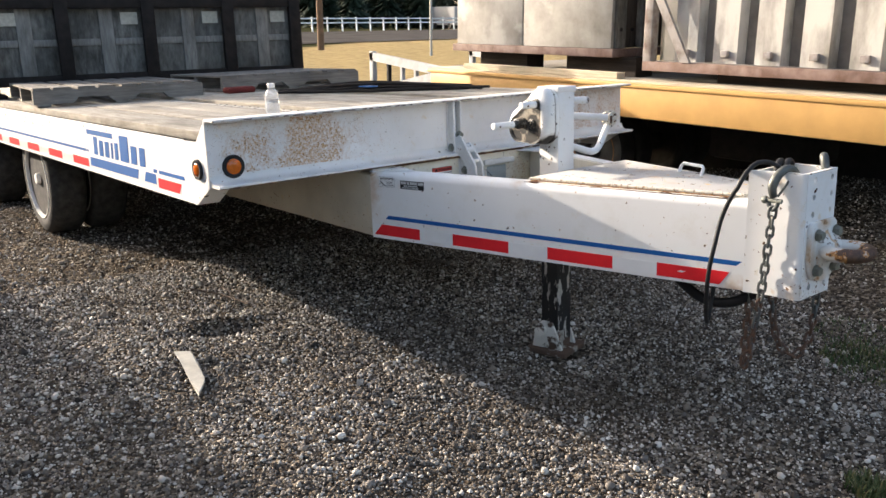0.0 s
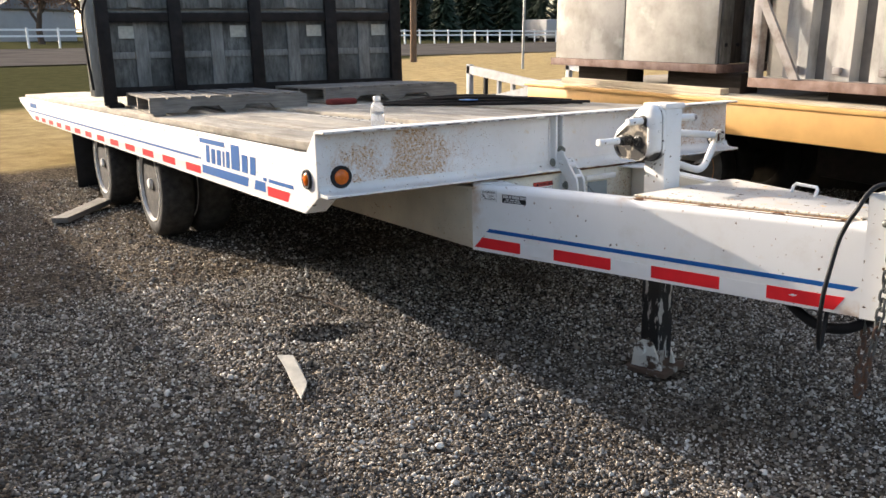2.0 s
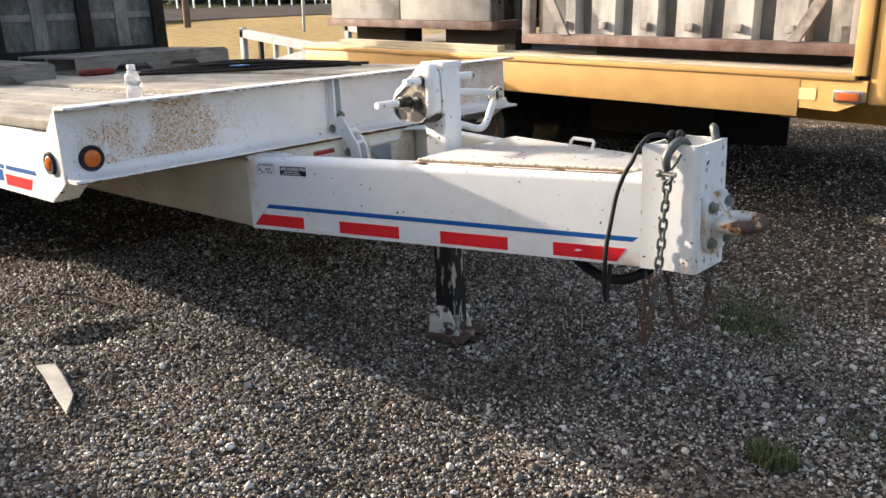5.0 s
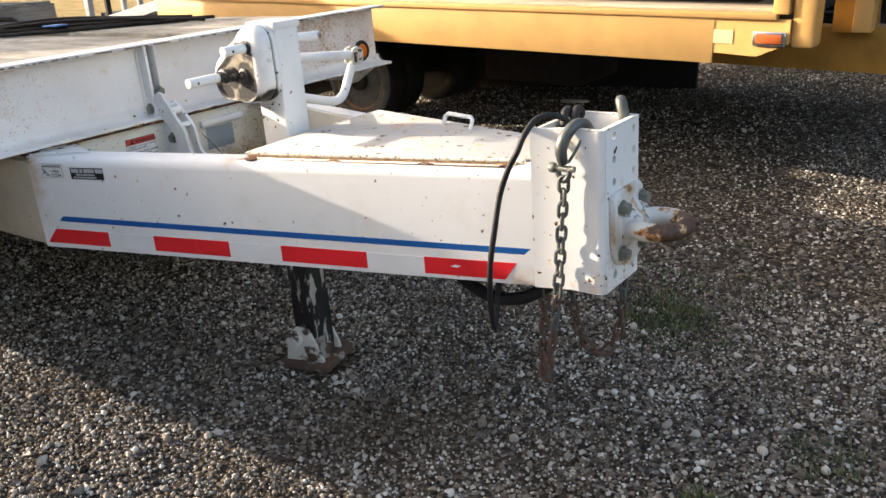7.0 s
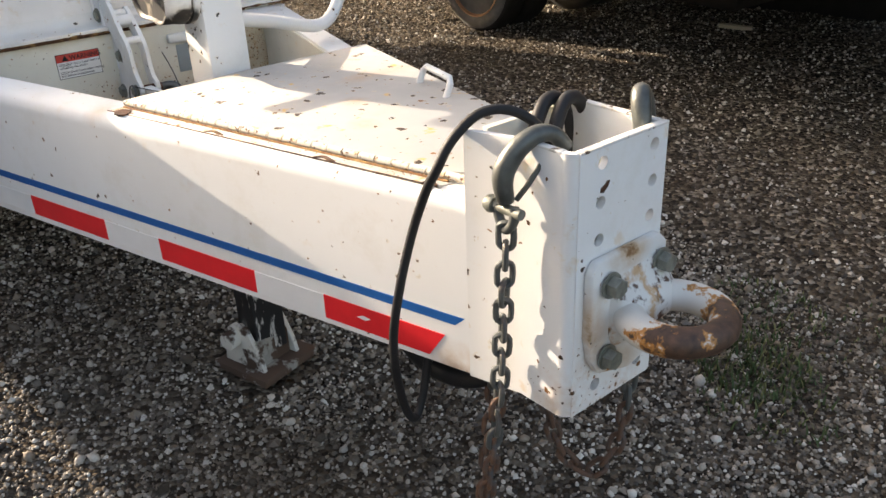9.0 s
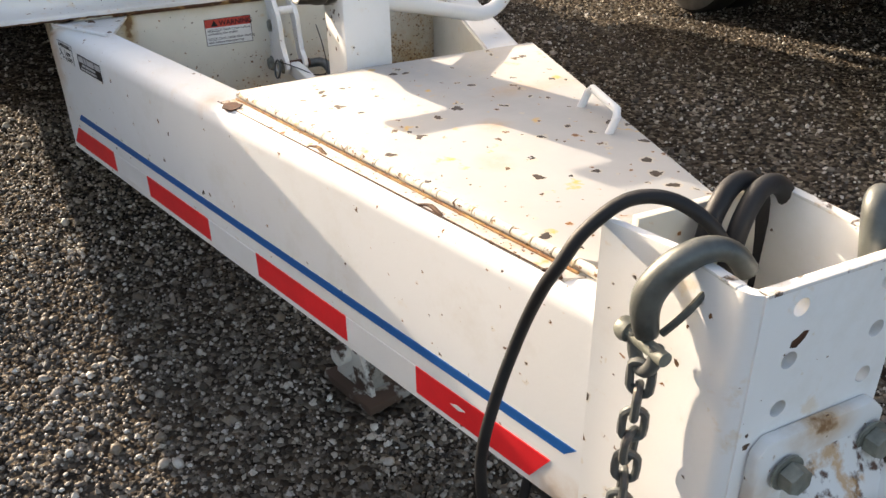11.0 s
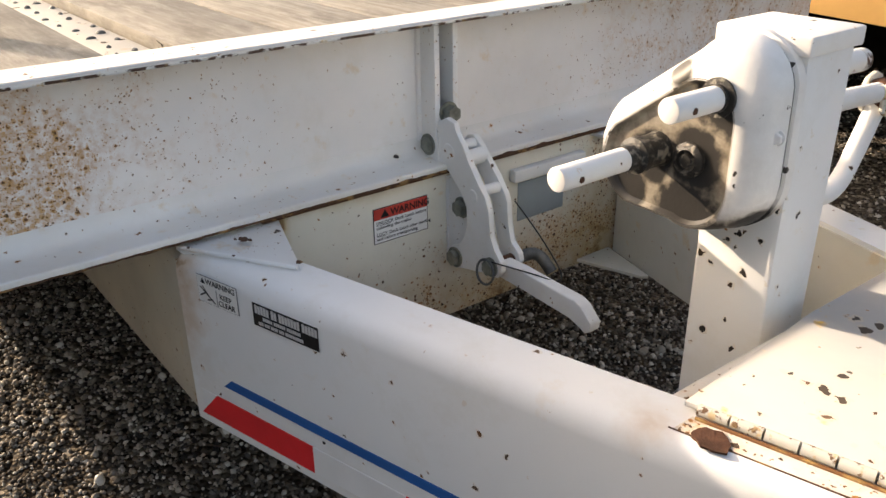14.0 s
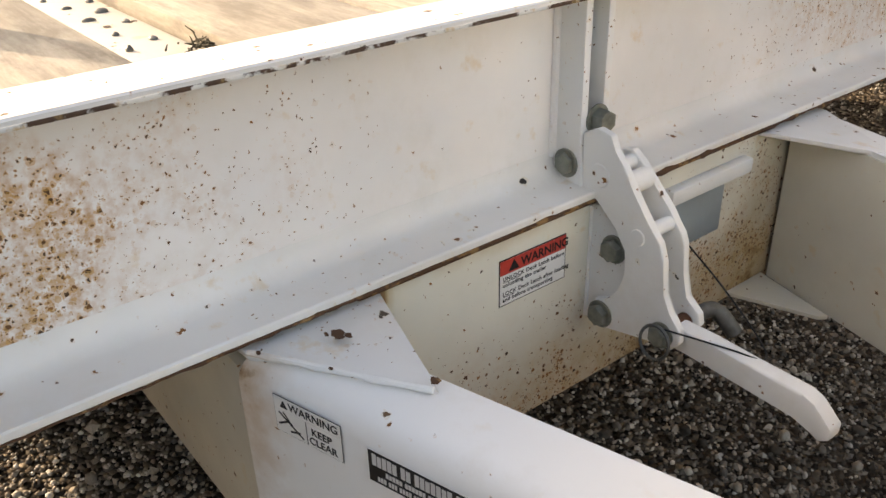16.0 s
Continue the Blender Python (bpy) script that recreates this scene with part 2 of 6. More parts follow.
def two_tone(name, a, b, scale, cut, rough=0.7, sharp=0.03, bump=0.3, third=None, stretch=None, metal=0.0):
    """One paint flaking to another along a ragged edge."""
    n = Nodes(name, rough, metal)
    f = n.noise(scale, 6, 0.6, stretch)
    cov = n.ramp(f, (cut - sharp, 0.0), (cut + sharp, 1.0))
    low = n.mix(n.noise(scale * 5, 4), tuple(c * 0.55 for c in b), b)
    col = n.mix(cov, a, low)
    if third:
        col = n.mix(n.ramp(n.noise(scale * 0.8, 5, 0.6, shift=(5, 5, 5)), (0.56, 0.0), (0.66, 0.8)), col, third)
    n.colour(col)
    return n.bump(n.math("ADD", cov, n.math("MULTIPLY", n.noise(scale * 8, 3), 0.4)), bump, 0.003).mat


EDGE_THIN = two_tone("worn_white_edge", (0.66, 0.65, 0.62), (0.10, 0.055, 0.03), 48, 0.60, 0.7, third=(0.55, 0.40, 0.22))
LIP_RUST = two_tone("chipped_edge", (0.68, 0.67, 0.64), (0.085, 0.042, 0.022), 42, 0.49, 0.7, third=(0.50, 0.33, 0.14), stretch=(1, 0.75, 1))


def worn_ring():
    """White paint near the neck, rubbed down to brown steel towards the front."""
    n = Nodes("rusty_eye_ring", 0.6)
    x = n.node("ShaderNodeSeparateXYZ", Vector=n.coord).outputs[0]
    f = n.math("ADD", n.noise(26, 6, 0.65), n.math("MULTIPLY", n.math("SUBTRACT", x, 2.006), 2.6))
    steel = n.ramp(n.noise(60, 5), (0.3, (0.034, 0.020, 0.014)), (0.7, (0.115, 0.058, 0.034)))
    col = n.mix(n.ramp(f, (0.44, 0.0), (0.48, 1.0)), (0.64, 0.62, 0.57), (0.42, 0.19, 0.05))
    n.colour(n.mix(n.ramp(f, (0.50, 0.0), (0.54, 1.0)), col, steel))
    return n.bump(n.noise(70, 5), 0.4, 0.003).mat


EYE_RING = worn_ring()
EYE_PLATE = white_paint("rust_streaked_white_paint", 0.12, base=(0.76, 0.75, 0.72), scale=70, chips=0.22, chip_scale=50, blooms=[((1.906, 0.035, 0.812), 0.045, 1.15, (1, 0.7, 1)), ((1.906, -0.045, 0.70), 0.05, 1.0, (1, 1, 0.5)), ((1.906, 0.02, 0.62), 0.05, 0.9, (1, 0.7, 1))])
KNUCKLE = two_tone("rusty_knuckle", (0.60, 0.565, 0.49), (0.20, 0.10, 0.045), 95, 0.60, 0.7, third=(0.58, 0.40, 0.18))
EYE_PAINT = two_tone("flaking_eye_paint", (0.66, 0.64, 0.60), (0.12, 0.06, 0.038), 30, 0.57, 0.65, third=(0.48, 0.26, 0.09))
FOOT_RUST = two_tone("flaking_foot_paint", (0.62, 0.60, 0.55), (0.085, 0.05, 0.034), 13, 0.55, 0.8)
FOOT_BROWN = two_tone("rusty_foot_plate", (0.085, 0.052, 0.036), (0.40, 0.38, 0.34), 11, 0.60, 0.85, sharp=0.02)
LEG_BLACK = two_tone("peeling_leg_paint", (0.016, 0.016, 0.017), (0.68, 0.66, 0.62), 14, 0.56, 0.5, sharp=0.012, stretch=(1.6, 1.6, 0.45))
GREASE = two_tone("greasy_collar", (0.020, 0.018, 0.015), (0.30, 0.27, 0.22), 95, 0.57, 0.45, sharp=0.05, bump=0.6)


def greasy_face(name, spots, low, high, ragged=0.75, chips=False):
    """A casting with black grease round some places: its shafts and its lower rim."""
    n = Nodes(name, 0.5)
    rough_edge = n.math("MULTIPLY", n.math("SUBTRACT", n.noise(38, 5, 0.6), 0.5), ragged)
    oil = None
    for centre, radius in spots:
        a = n.near(centre, radius)
        oil = a if oil is None else n.math("MAXIMUM", oil, a)
    col = n.ramp(n.noise(26, 5, 0.65), (0.32, low), (0.62, high))
    col = n.mix(n.ramp(n.math("ADD", oil, rough_edge), (0.10, 0.0), (0.42, 0.55)), col, (0.17, 0.13, 0.085))
    col = n.mix(n.ramp(n.math("ADD", oil, rough_edge), (0.28, 0.0), (0.46, 1.0)), col, (0.016, 0.014, 0.012))
    if chips:
        cell = n.node("ShaderNodeTexVoronoi", Vector=n.warp(100, 0.014), Scale=62)
        draw = n.node("ShaderNodeSeparateColor", Color=cell.outputs["Color"])
        spot = n.math("MULTIPLY", n.math("LESS_THAN", draw.outputs[0], 0.16), n.math("LESS_THAN", cell.outputs["Distance"], n.math("ADD", 0.06, n.math("MULTIPLY", draw.outputs[1], 0.26))))
        col = n.mix(spot, col, (0.045, 0.038, 0.034))
    n.colour(col)
    return n.bump(n.noise(90, 4), 0.2, 0.003).mat


FACE_GREASE = greasy_face("greasy_casting", (((0.705, -0.105, 1.170), 0.070), ((0.675, -0.105, 1.085), 0.062), ((0.610, -0.105, 1.075), 0.055), ((0.67, -0.105, 1.005), 0.080), ((0.57, -0.105, 1.02), 0.06)), (0.12, 0.10, 0.075), (0.40, 0.36, 0.29))
GEAR_WHITE = greasy_face("oil_stained_white_paint", (((0.600, -0.105, 0.980), 0.108), ((0.680, -0.095, 0.980), 0.100), ((0.545, -0.105, 1.030), 0.060), ((0.640, -0.112, 1.190), 0.030), ((0.735, -0.075, 1.02), 0.05)), (0.72, 0.715, 0.69), (0.80, 0.795, 0.775), 0.5, True)
HINGE_RUST = two_tone("orange_hinge_rust", (0.20, 0.085, 0.028), (0.50, 0.30, 0.10), 45, 0.54, 0.85, sharp=0.1)
SEAM_RUST = two_tone("rusty_seam", (0.075, 0.032, 0.013), (0.36, 0.20, 0.075), 34, 0.58, 0.85)
CHAIN_STEEL = two_tone("chain_steel", (0.10, 0.105, 0.10), (0.13, 0.075, 0.05), 16, 0.66, 0.55, metal=0.3, sharp=0.08)


def wood(name, light, dark, along=(0.6, 9, 9), rough=0.85, soil=0.4, worn=0.0):
    """Weathered timber with grain along one axis."""
    n = Nodes(name, rough).dull(0.15)
    grain = n.noise(7, 8, 0.7, along)
    col = n.ramp(grain, (0.30, dark), (0.68, light))
    blot = n.noise(2.3, 5, 0.6)
    col = n.mix(n.math("MULTIPLY", n.ramp(blot, (0.45, 0.0), (0.72, 1.0)), soil), col, tuple(c * 0.35 for c in dark))
    if worn:
        col = n.mix(n.ramp(n.noise(5.5, 7, 0.72, (0.5, 1.6, 1), shift=(7, 3, 1)), (0.48, 0.0), (0.62, worn)), col, tuple(c * 0.62 for c in dark))
        col = n.mix(n.ramp(n.noise(8.5, 7, 0.75, (0.3, 1.5, 1), shift=(2, 9, 4)), (0.50, 0.0), (0.66, worn * 0.9)), col, tuple(min(1, c * 1.22) for c in light))
    rnd = n.tree.nodes.new("ShaderNodeObjectInfo").outputs["Random"]
    col = n.mix(n.math("MULTIPLY", rnd, 0.28), col, tuple(c * 0.6 for c in light))
    n.colour(col)
    return n.bump(grain, 0.5, 0.004).mat


OAK = wood("worn_deck_oak", (0.53, 0.485, 0.405), (0.33, 0.292, 0.238), soil=0.5, worn=0.75)
GREY_WOOD = wood("grey_pallet_wood", (0.32, 0.295, 0.26), (0.11, 0.10, 0.088))
PALE_WOOD = wood("pale_timber", (0.66, 0.58, 0.44), (0.42, 0.35, 0.25))
DARK_WOOD = wood("dark_old_timber", (0.045, 0.036, 0.03), (0.016, 0.013, 0.011))


HOOK_STEEL = plain("dark_hook_steel", (0.100, 0.106, 0.098), 0.42, 0.4, vary=0.5, scale=30)
DARK_STEEL = plain("dark_brown_steel", (0.020, 0.016, 0.014), 0.75, 0.1, vary=0.5, scale=12)
PANEL_GREY = wood("weathered_panel", (0.24, 0.24, 0.222), (0.05, 0.049, 0.044), (4, 4, 1.2), soil=0.7)
PALE_GREY_WOOD = wood("pale_grey_wood", (0.33, 0.325, 0.30), (0.13, 0.127, 0.115), (6, 6, 1.0))
END_WOOD = wood("pale_panel_edges", (0.50, 0.48, 0.42), (0.28, 0.26, 0.225), (6, 6, 0.8))
PANEL_DARK = wood("dark_panel", (0.10, 0.085, 0.07), (0.04, 0.034, 0.03), (6, 6, 0.8))
PAPER = plain("faded_paper", (0.50, 0.49, 0.42), 0.8, vary=0.2, scale=40)
STICKER = plain("faded_sticker", (0.66, 0.60, 0.30), 0.6, vary=0.2, scale=60)
BLUE_TAG = plain("blue_plastic", (0.03, 0.16, 0.42), 0.4)
CHROME = plain("chrome", (0.55, 0.55, 0.55), 0.2, 0.9, vary=0.1)
RED_LENS = plain("red_lens", (0.42, 0.10, 0.03), 0.2, vary=0.2)
# darker copy of the truck yellow, with shade put into the colour
YELLOW_SHADE = plain("shaded_yellow_paint", (0.42, 0.22, 0.045), 0.6, vary=0.3, scale=6)
RAMP_GREY = plain("grey_ramp_paint", (0.42, 0.43, 0.44), 0.6, vary=0.2)
RUST_PAINT = two_tone("rusty_red_channel", (0.21, 0.145, 0.125), (0.13, 0.07, 0.05), 7, 0.5, 0.8, sharp=0.15)
RUST_GREY = two_tone("rusty_grey_steel", (0.27, 0.25, 0.235), (0.15, 0.10, 0.08), 8, 0.58, 0.8, sharp=0.12)
CONCRETE = two_tone("concrete_stained_panel", (0.37, 0.36, 0.335), (0.27, 0.258, 0.23), 3.2, 0.52, 0.8, sharp=0.16, third=(0.44, 0.435, 0.41))
FORM_PALE = two_tone("pale_stained_form", (0.44, 0.43, 0.40), (0.25, 0.24, 0.215), 5.0, 0.53, 0.8, sharp=0.10, stretch=(1, 1, 0.35))
FORM_GREY = two_tone("grey_stained_form", (0.22, 0.21, 0.19), (0.12, 0.11, 0.10), 3.4, 0.5, 0.8, sharp=0.2)
FENCE_WHITE = plain("fence_white", (0.72, 0.72, 0.70), 0.6, vary=0.06)
HOUSE_WHITE = plain("house_white", (0.34, 0.335, 0.325), 0.7, vary=0.08, scale=1)
BARK = plain("bark", (0.075, 0.055, 0.042), 0.9, vary=0.4)
NEEDLES = plain("conifer_needles", (0.020, 0.036, 0.020), 0.8, vary=0.5, scale=1.2)
BROWN_LEAF = plain("brown_leaves", (0.16, 0.085, 0.045), 0.8, vary=0.4, scale=1.2)
RIM_ORANGE = plain("faded_orange_rim", (0.42, 0.22, 0.12), 0.6, vary=0.3)


def leaf_grass():
    n = Nodes("green_grass", 0.7)
    rnd = n.tree.nodes.new("ShaderNodeNewGeometry").outputs["Random Per Island"]
    n.colour(n.ramp(rnd, (0.0, (0.026, 0.052, 0.010)), (0.6, (0.055, 0.088, 0.024)), (1.0, (0.17, 0.15, 0.06))))
    return n.mat


def stone_mix():
    """Pebbles of many greys and tans with a few pale ones, dusty in patches."""
    n = Nodes("loose_stone", 0.5).dull(0.22)
    rnd = n.tree.nodes.new("ShaderNodeNewGeometry").outputs["Random Per Island"]
    col = n.ramp(rnd, (0.0, (0.022, 0.019, 0.017)), (0.18, (0.122, 0.105, 0.089)), (0.40, (0.360, 0.300, 0.235)), (0.54, (0.175, 0.158, 0.145)), (0.72, (0.490, 0.432, 0.358)), (0.87, (0.70, 0.645, 0.565)), (1.0, (0.86, 0.83, 0.76)))
    col = n.mix(n.ramp(n.noise(1.3, 5, 0.6), (0.46, 0.0), (0.66, 0.60)), col, (0.088, 0.066, 0.046))
    col = n.mix(n.math("MULTIPLY", n.noise(160, 3), 0.45), col, (0.05, 0.045, 0.04), "MULTIPLY")
    n.colour(col)
    n.rough(n.ramp(n.noise(55, 2), (0.35, 0.50), (0.65, 0.85)))
    return n.bump(n.noise(260, 3), 0.35, 0.003).mat


def clear_plastic():
    n = Nodes("clear_plastic", 0.12)
    n.colour((0.9, 0.92, 0.94))
    n.bsdf.inputs["Transmission Weight"].default_value = 0.75
    n.bsdf.inputs["IOR"].default_value = 1.3
    return n.mat


GRASS, STONE, BOTTLE = leaf_grass(), stone_mix(), clear_plastic()


def ground_height(x, y):
    """The yard falls towards the hitch and rises to the truck; works on numbers and arrays."""
    rise = 0.073 * np.clip(y - 1.25, 0.0, 4.0) * np.clip((x + 1.6) / 2.6, 0.0, 1.0)
    return 0.085 - 0.041 * x - 0.008 * y - 0.024 * np.clip(x, -1.2, 4.0) + 0.036 * (np.clip(x, -5.0, -1.5) + 1.5) + rise


# ---- helpers for meshes ----
def mesh_of(name, bm, material, smooth=False):
    me = bpy.data.meshes.new(name)
    bmesh.ops.recalc_face_normals(bm, faces=bm.faces)
    bm.to_mesh(me)
    bm.free()
    for m in material if isinstance(material, (list, tuple)) else (material,):
        me.materials.append(m)
    if smooth:
        for p in me.polygons:
            p.use_smooth = True
        me.set_sharp_from_angle(angle=radians(38))
    return me


def part(name, bm, material, parent, label="", smooth=True):
    ob = new(name, mesh_of(name, bm, material, smooth))
    ob.parent = parent
    if label:
        ob["label"] = label
    return ob


def thing(name, label, category, group="", at=None):
    ob = new(name)
    if at is not None:
        ob.matrix_world = at
    return tagged(ob, label, category, group)


def single(name, bm, material, label, category, group="", kind="", at=None, smooth=True):
    ob = new(name, mesh_of(name, bm, material, smooth))
    if at is not None:
        ob.matrix_world = at
    return tagged(ob, label, category, group, kind)


def prism(bm, poly, axis, a, b, bevel=0.0, segments=2):
    """A polygon in the plane square to the axis, pushed from a to b along it. (u, v) are y,z / x,z / x,y for axis x / y / z."""
    def place(u, v, w):
        return {"x": (w, u, v), "y": (u, w, v), "z": (u, v, w)}[axis]
    low = [bm.verts.new(place(u, v, a)) for u, v in poly]
    high = [bm.verts.new(place(u, v, b)) for u, v in poly]
    faces = [bm.faces.new(low), bm.faces.new(high[::-1])]
    n = len(poly)
    for i in range(n):
        faces.append(bm.faces.new((low[i], low[(i + 1) % n], high[(i + 1) % n], high[i])))
    if bevel:
        edges = list({e for f in faces for e in f.edges})
        bmesh.ops.bevel(bm, geom=edges, offset=bevel, segments=segments, affect="EDGES", profile=0.5, clamp_overlap=True)
    return bm


def box(bm, x0, x1, y0, y1, z0, z1, bevel=0.0, segments=2):
    return prism(bm, [(x0, y0), (x1, y0), (x1, y1), (x0, y1)], "z", z0, z1, bevel, segments)


def boxed(*spec, bevel=0.004):
    return box(bmesh.new(), *spec, bevel=bevel)


def slab(bm, corners, thick, bevel=0.0):
    """A plate: its corners in order round the face, and its thickness along the face's normal."""
    c = [Vector(p) for p in corners]
    n = (c[1] - c[0]).cross(c[2] - c[0]).normalized() * thick
    low, high = [bm.verts.new(p) for p in c], [bm.verts.new(p + n) for p in c]
    faces = [bm.faces.new(low[::-1]), bm.faces.new(high)]
    k = len(c)
    for i in range(k):
        faces.append(bm.faces.new((low[i], low[(i + 1) % k], high[(i + 1) % k], high[i])))
    if bevel:
        bmesh.ops.bevel(bm, geom=list({e for f in faces for e in f.edges}), offset=bevel, segments=2, affect="EDGES", profile=0.5, clamp_overlap=True)
    return bm


def rod(bm, p, q, r, r2=None, sides=16, bevel=0.0):
    p, q = Vector(p), Vector(q)
    m = Matrix.Translation((p + q) / 2) @ (q - p).to_track_quat("Z", "Y").to_matrix().to_4x4()
    made = bmesh.ops.create_cone(bm, cap_ends=True, segments=sides, radius1=r, radius2=r if r2 is None else r2, depth=(q - p).length, matrix=m)
    if bevel:
        ends = {e for v in made["verts"] for e in v.link_edges if len(e.link_faces) == 2 and any(len(f.verts) > 4 for f in e.link_faces)}
        bmesh.ops.bevel(bm, geom=list(ends), offset=bevel, segments=2, affect="EDGES", profile=0.5)
    return bm


def spline(points, steps=8, closed=False):
    """A smooth line through the points."""
    pts = [Vector(p) for p in points]
    n, out = len(pts), []
    for i in range(n if closed else n - 1):
        p0 = pts[(i - 1) % n] if closed or i else pts[0]
        p1, p2 = pts[i], pts[(i + 1) % n]
        p3 = pts[(i + 2) % n] if closed or i + 2 < n else pts[-1]
        for k in range(steps):
            t = k / steps
            out.append(0.5 * (2 * p1 + (p2 - p0) * t + (2 * p0 - 5 * p1 + 4 * p2 - p3) * t * t + (3 * p1 - p0 - 3 * p2 + p3) * t ** 3))
    if not closed:
        out.append(pts[-1])
    return out


def tube(bm, points, r, sides=10, closed=False):
    """A round bar along a line; r may be a list, one radius a point."""
    pts = [Vector(p) for p in points]
    n = len(pts)
    radii = r if isinstance(r, (list, tuple)) else [r] * n
    rings, side = [], None
    for i, p in enumerate(pts):
        a = pts[(i - 1) % n] if closed or i else p
        b = pts[(i + 1) % n] if closed or i + 1 < n else p
        way = (b - a).normalized()
        side = way.orthogonal() if side is None else side - way * side.dot(way)
        side.normalize()
        up = way.cross(side)
        rings.append([bm.verts.new(p + radii[i] * (side * math.cos(2 * math.pi * k / sides) + up * math.sin(2 * math.pi * k / sides))) for k in range(sides)])
    for i in range(n if closed else n - 1):
        a, b = rings[i], rings[(i + 1) % n]
        for k in range(sides):
            bm.faces.new((a[k], a[(k + 1) % sides], b[(k + 1) % sides], b[k]))
    if not closed:
        bm.faces.new(rings[0][::-1])
        bm.faces.new(rings[-1])
    return bm


def lathe(bm, profile, centre, axis, sides=40):
    """A turned shape: (radius, along) round an axis through the centre."""
    q = Vector(axis).to_track_quat("Z", "Y").to_matrix()
    rings = [[bm.verts.new(Vector(centre) + q @ Vector((r * math.cos(2 * math.pi * k / sides), r * math.sin(2 * math.pi * k / sides), h))) for k in range(sides)] for r, h in profile]
    for a, b in zip(rings, rings[1:]):
        for k in range(sides):
            bm.faces.new((a[k], a[(k + 1) % sides], b[(k + 1) % sides], b[k]))
    for ring, rev in ((rings[0], True), (rings[-1], False)):
        bm.faces.new(ring[::-1] if rev else ring)
    return bm


# ---- ground ----
def build_ground():
    xs = sorted({round(float(v), 3) for v in list(np.arange(-9, 6.01, 0.06)) + list(-9 - 1.18 ** np.arange(1, 38)) + list(6 + 1.2 ** np.arange(1, 34))})
    ys = sorted({round(float(v), 3) for v in list(np.arange(-6, 9.01, 0.06)) + list(-6 - 1.2 ** np.arange(1, 36)) + list(9 + 1.2 ** np.arange(1, 36))})
    verts, faces = [], []
    for x in xs:
        for y in ys:
            verts.append((x, y, ground_height(x, y) + bumps(x, y)))
    k = len(ys)
    for i in range(len(xs) - 1):
        for j in range(k - 1):
            faces.append((i * k + j, (i + 1) * k + j, (i + 1) * k + j + 1, i * k + j + 1))
    me = bpy.data.meshes.new("ground")
    me.from_pydata(verts, [], faces)
    n = Nodes("gravel_and_grass", 0.95).dull()
    stone = n.voronoi(62, out="Color")
    col = n.ramp(stone, (0.12, (0.024, 0.020, 0.017)), (0.5, (0.076, 0.063, 0.050)), (0.75, (0.165, 0.140, 0.110)), (0.93, (0.36, 0.318, 0.264)))
    col = n.mix(n.ramp(n.noise(1.1, 4), (0.40, 0.0), (0.70, 0.55)), col, (0.062, 0.048, 0.035))
    place = n.node("ShaderNodeSeparateXYZ", Vector=n.coord)
    ragged = n.math("MULTIPLY", n.math("SUBTRACT", n.noise(0.9, 5), 0.5), 1.6)
    edge = n.math("ADD", place.outputs[0], ragged)
    m = n.node("ShaderNodeMapRange", Value=edge)
    m.inputs["From Min"].default_value, m.inputs["From Max"].default_value = -7.1, -7.6
    dry = n.ramp(n.noise(2.5, 6, 0.7), (0.3, (0.22, 0.165, 0.082)), (0.7, (0.40, 0.31, 0.165)))
    # dark green band: shade on the far lawn, put into its colour
    g = n.node("ShaderNodeMapRange", Value=n.math("ADD", n.math("ADD", place.outputs[0], n.math("MULTIPLY", place.outputs[1], 1.0)), n.math("MULTIPLY", n.math("SUBTRACT", n.noise(0.25, 4), 0.5), 6.0)))
    g.inputs["From Min"].default_value, g.inputs["From Max"].default_value = -15.5, -17.5
    green = n.ramp(n.noise(3.0, 6, 0.7), (0.3, (0.034, 0.036, 0.018)), (0.7, (0.066, 0.064, 0.032)))
    grass = n.mix(g.outputs[0], dry, green)
    n.colour(n.mix(m.outputs[0], col, grass))
    n.bump(n.math("SUBTRACT", 1.0, n.voronoi(62)), 0.9, 0.02)
    me.materials.append(n.mat)
    for p in me.polygons:
        p.use_smooth = True
    return tagged(new("ground", me), "grey gravel yard running into dry grass", "ground", kind="structure")


def bumps(x, y):
    if abs(x) > 12 or abs(y) > 12:
        return 0.0
    u, v = (x + 0.45) * 0.25 + (y + 1.13) * 0.97, (x + 0.45) * 0.97 - (y + 1.13) * 0.25
    scrape = math.exp(-(u / 0.17) ** 2) * (0.030 * math.exp(-((v + 0.07) / 0.05) ** 2) - 0.034 * math.exp(-((v - 0.03) / 0.06) ** 2))
    return 0.018 * noise.noise((x * 1.3, y * 1.3, 0)) + 0.014 * noise.noise((x * 3.2, y * 3.2, 3)) + 0.006 * noise.noise((x * 9.0, y * 9.0, 7)) + scrape


build_ground()

# ---- the trailer ----
trailer = thing("flatbed_trailer", "white tilt-deck flatbed equipment trailer with rust specks, standing on its jack", "trailer")
HALF, TOP, DECK = 1.295, 1.150, 1.108
SLOPE = 0.285


def tongue_y(x):
    """The outer face of the tongue's near side."""
    return -0.5855 + SLOPE * x


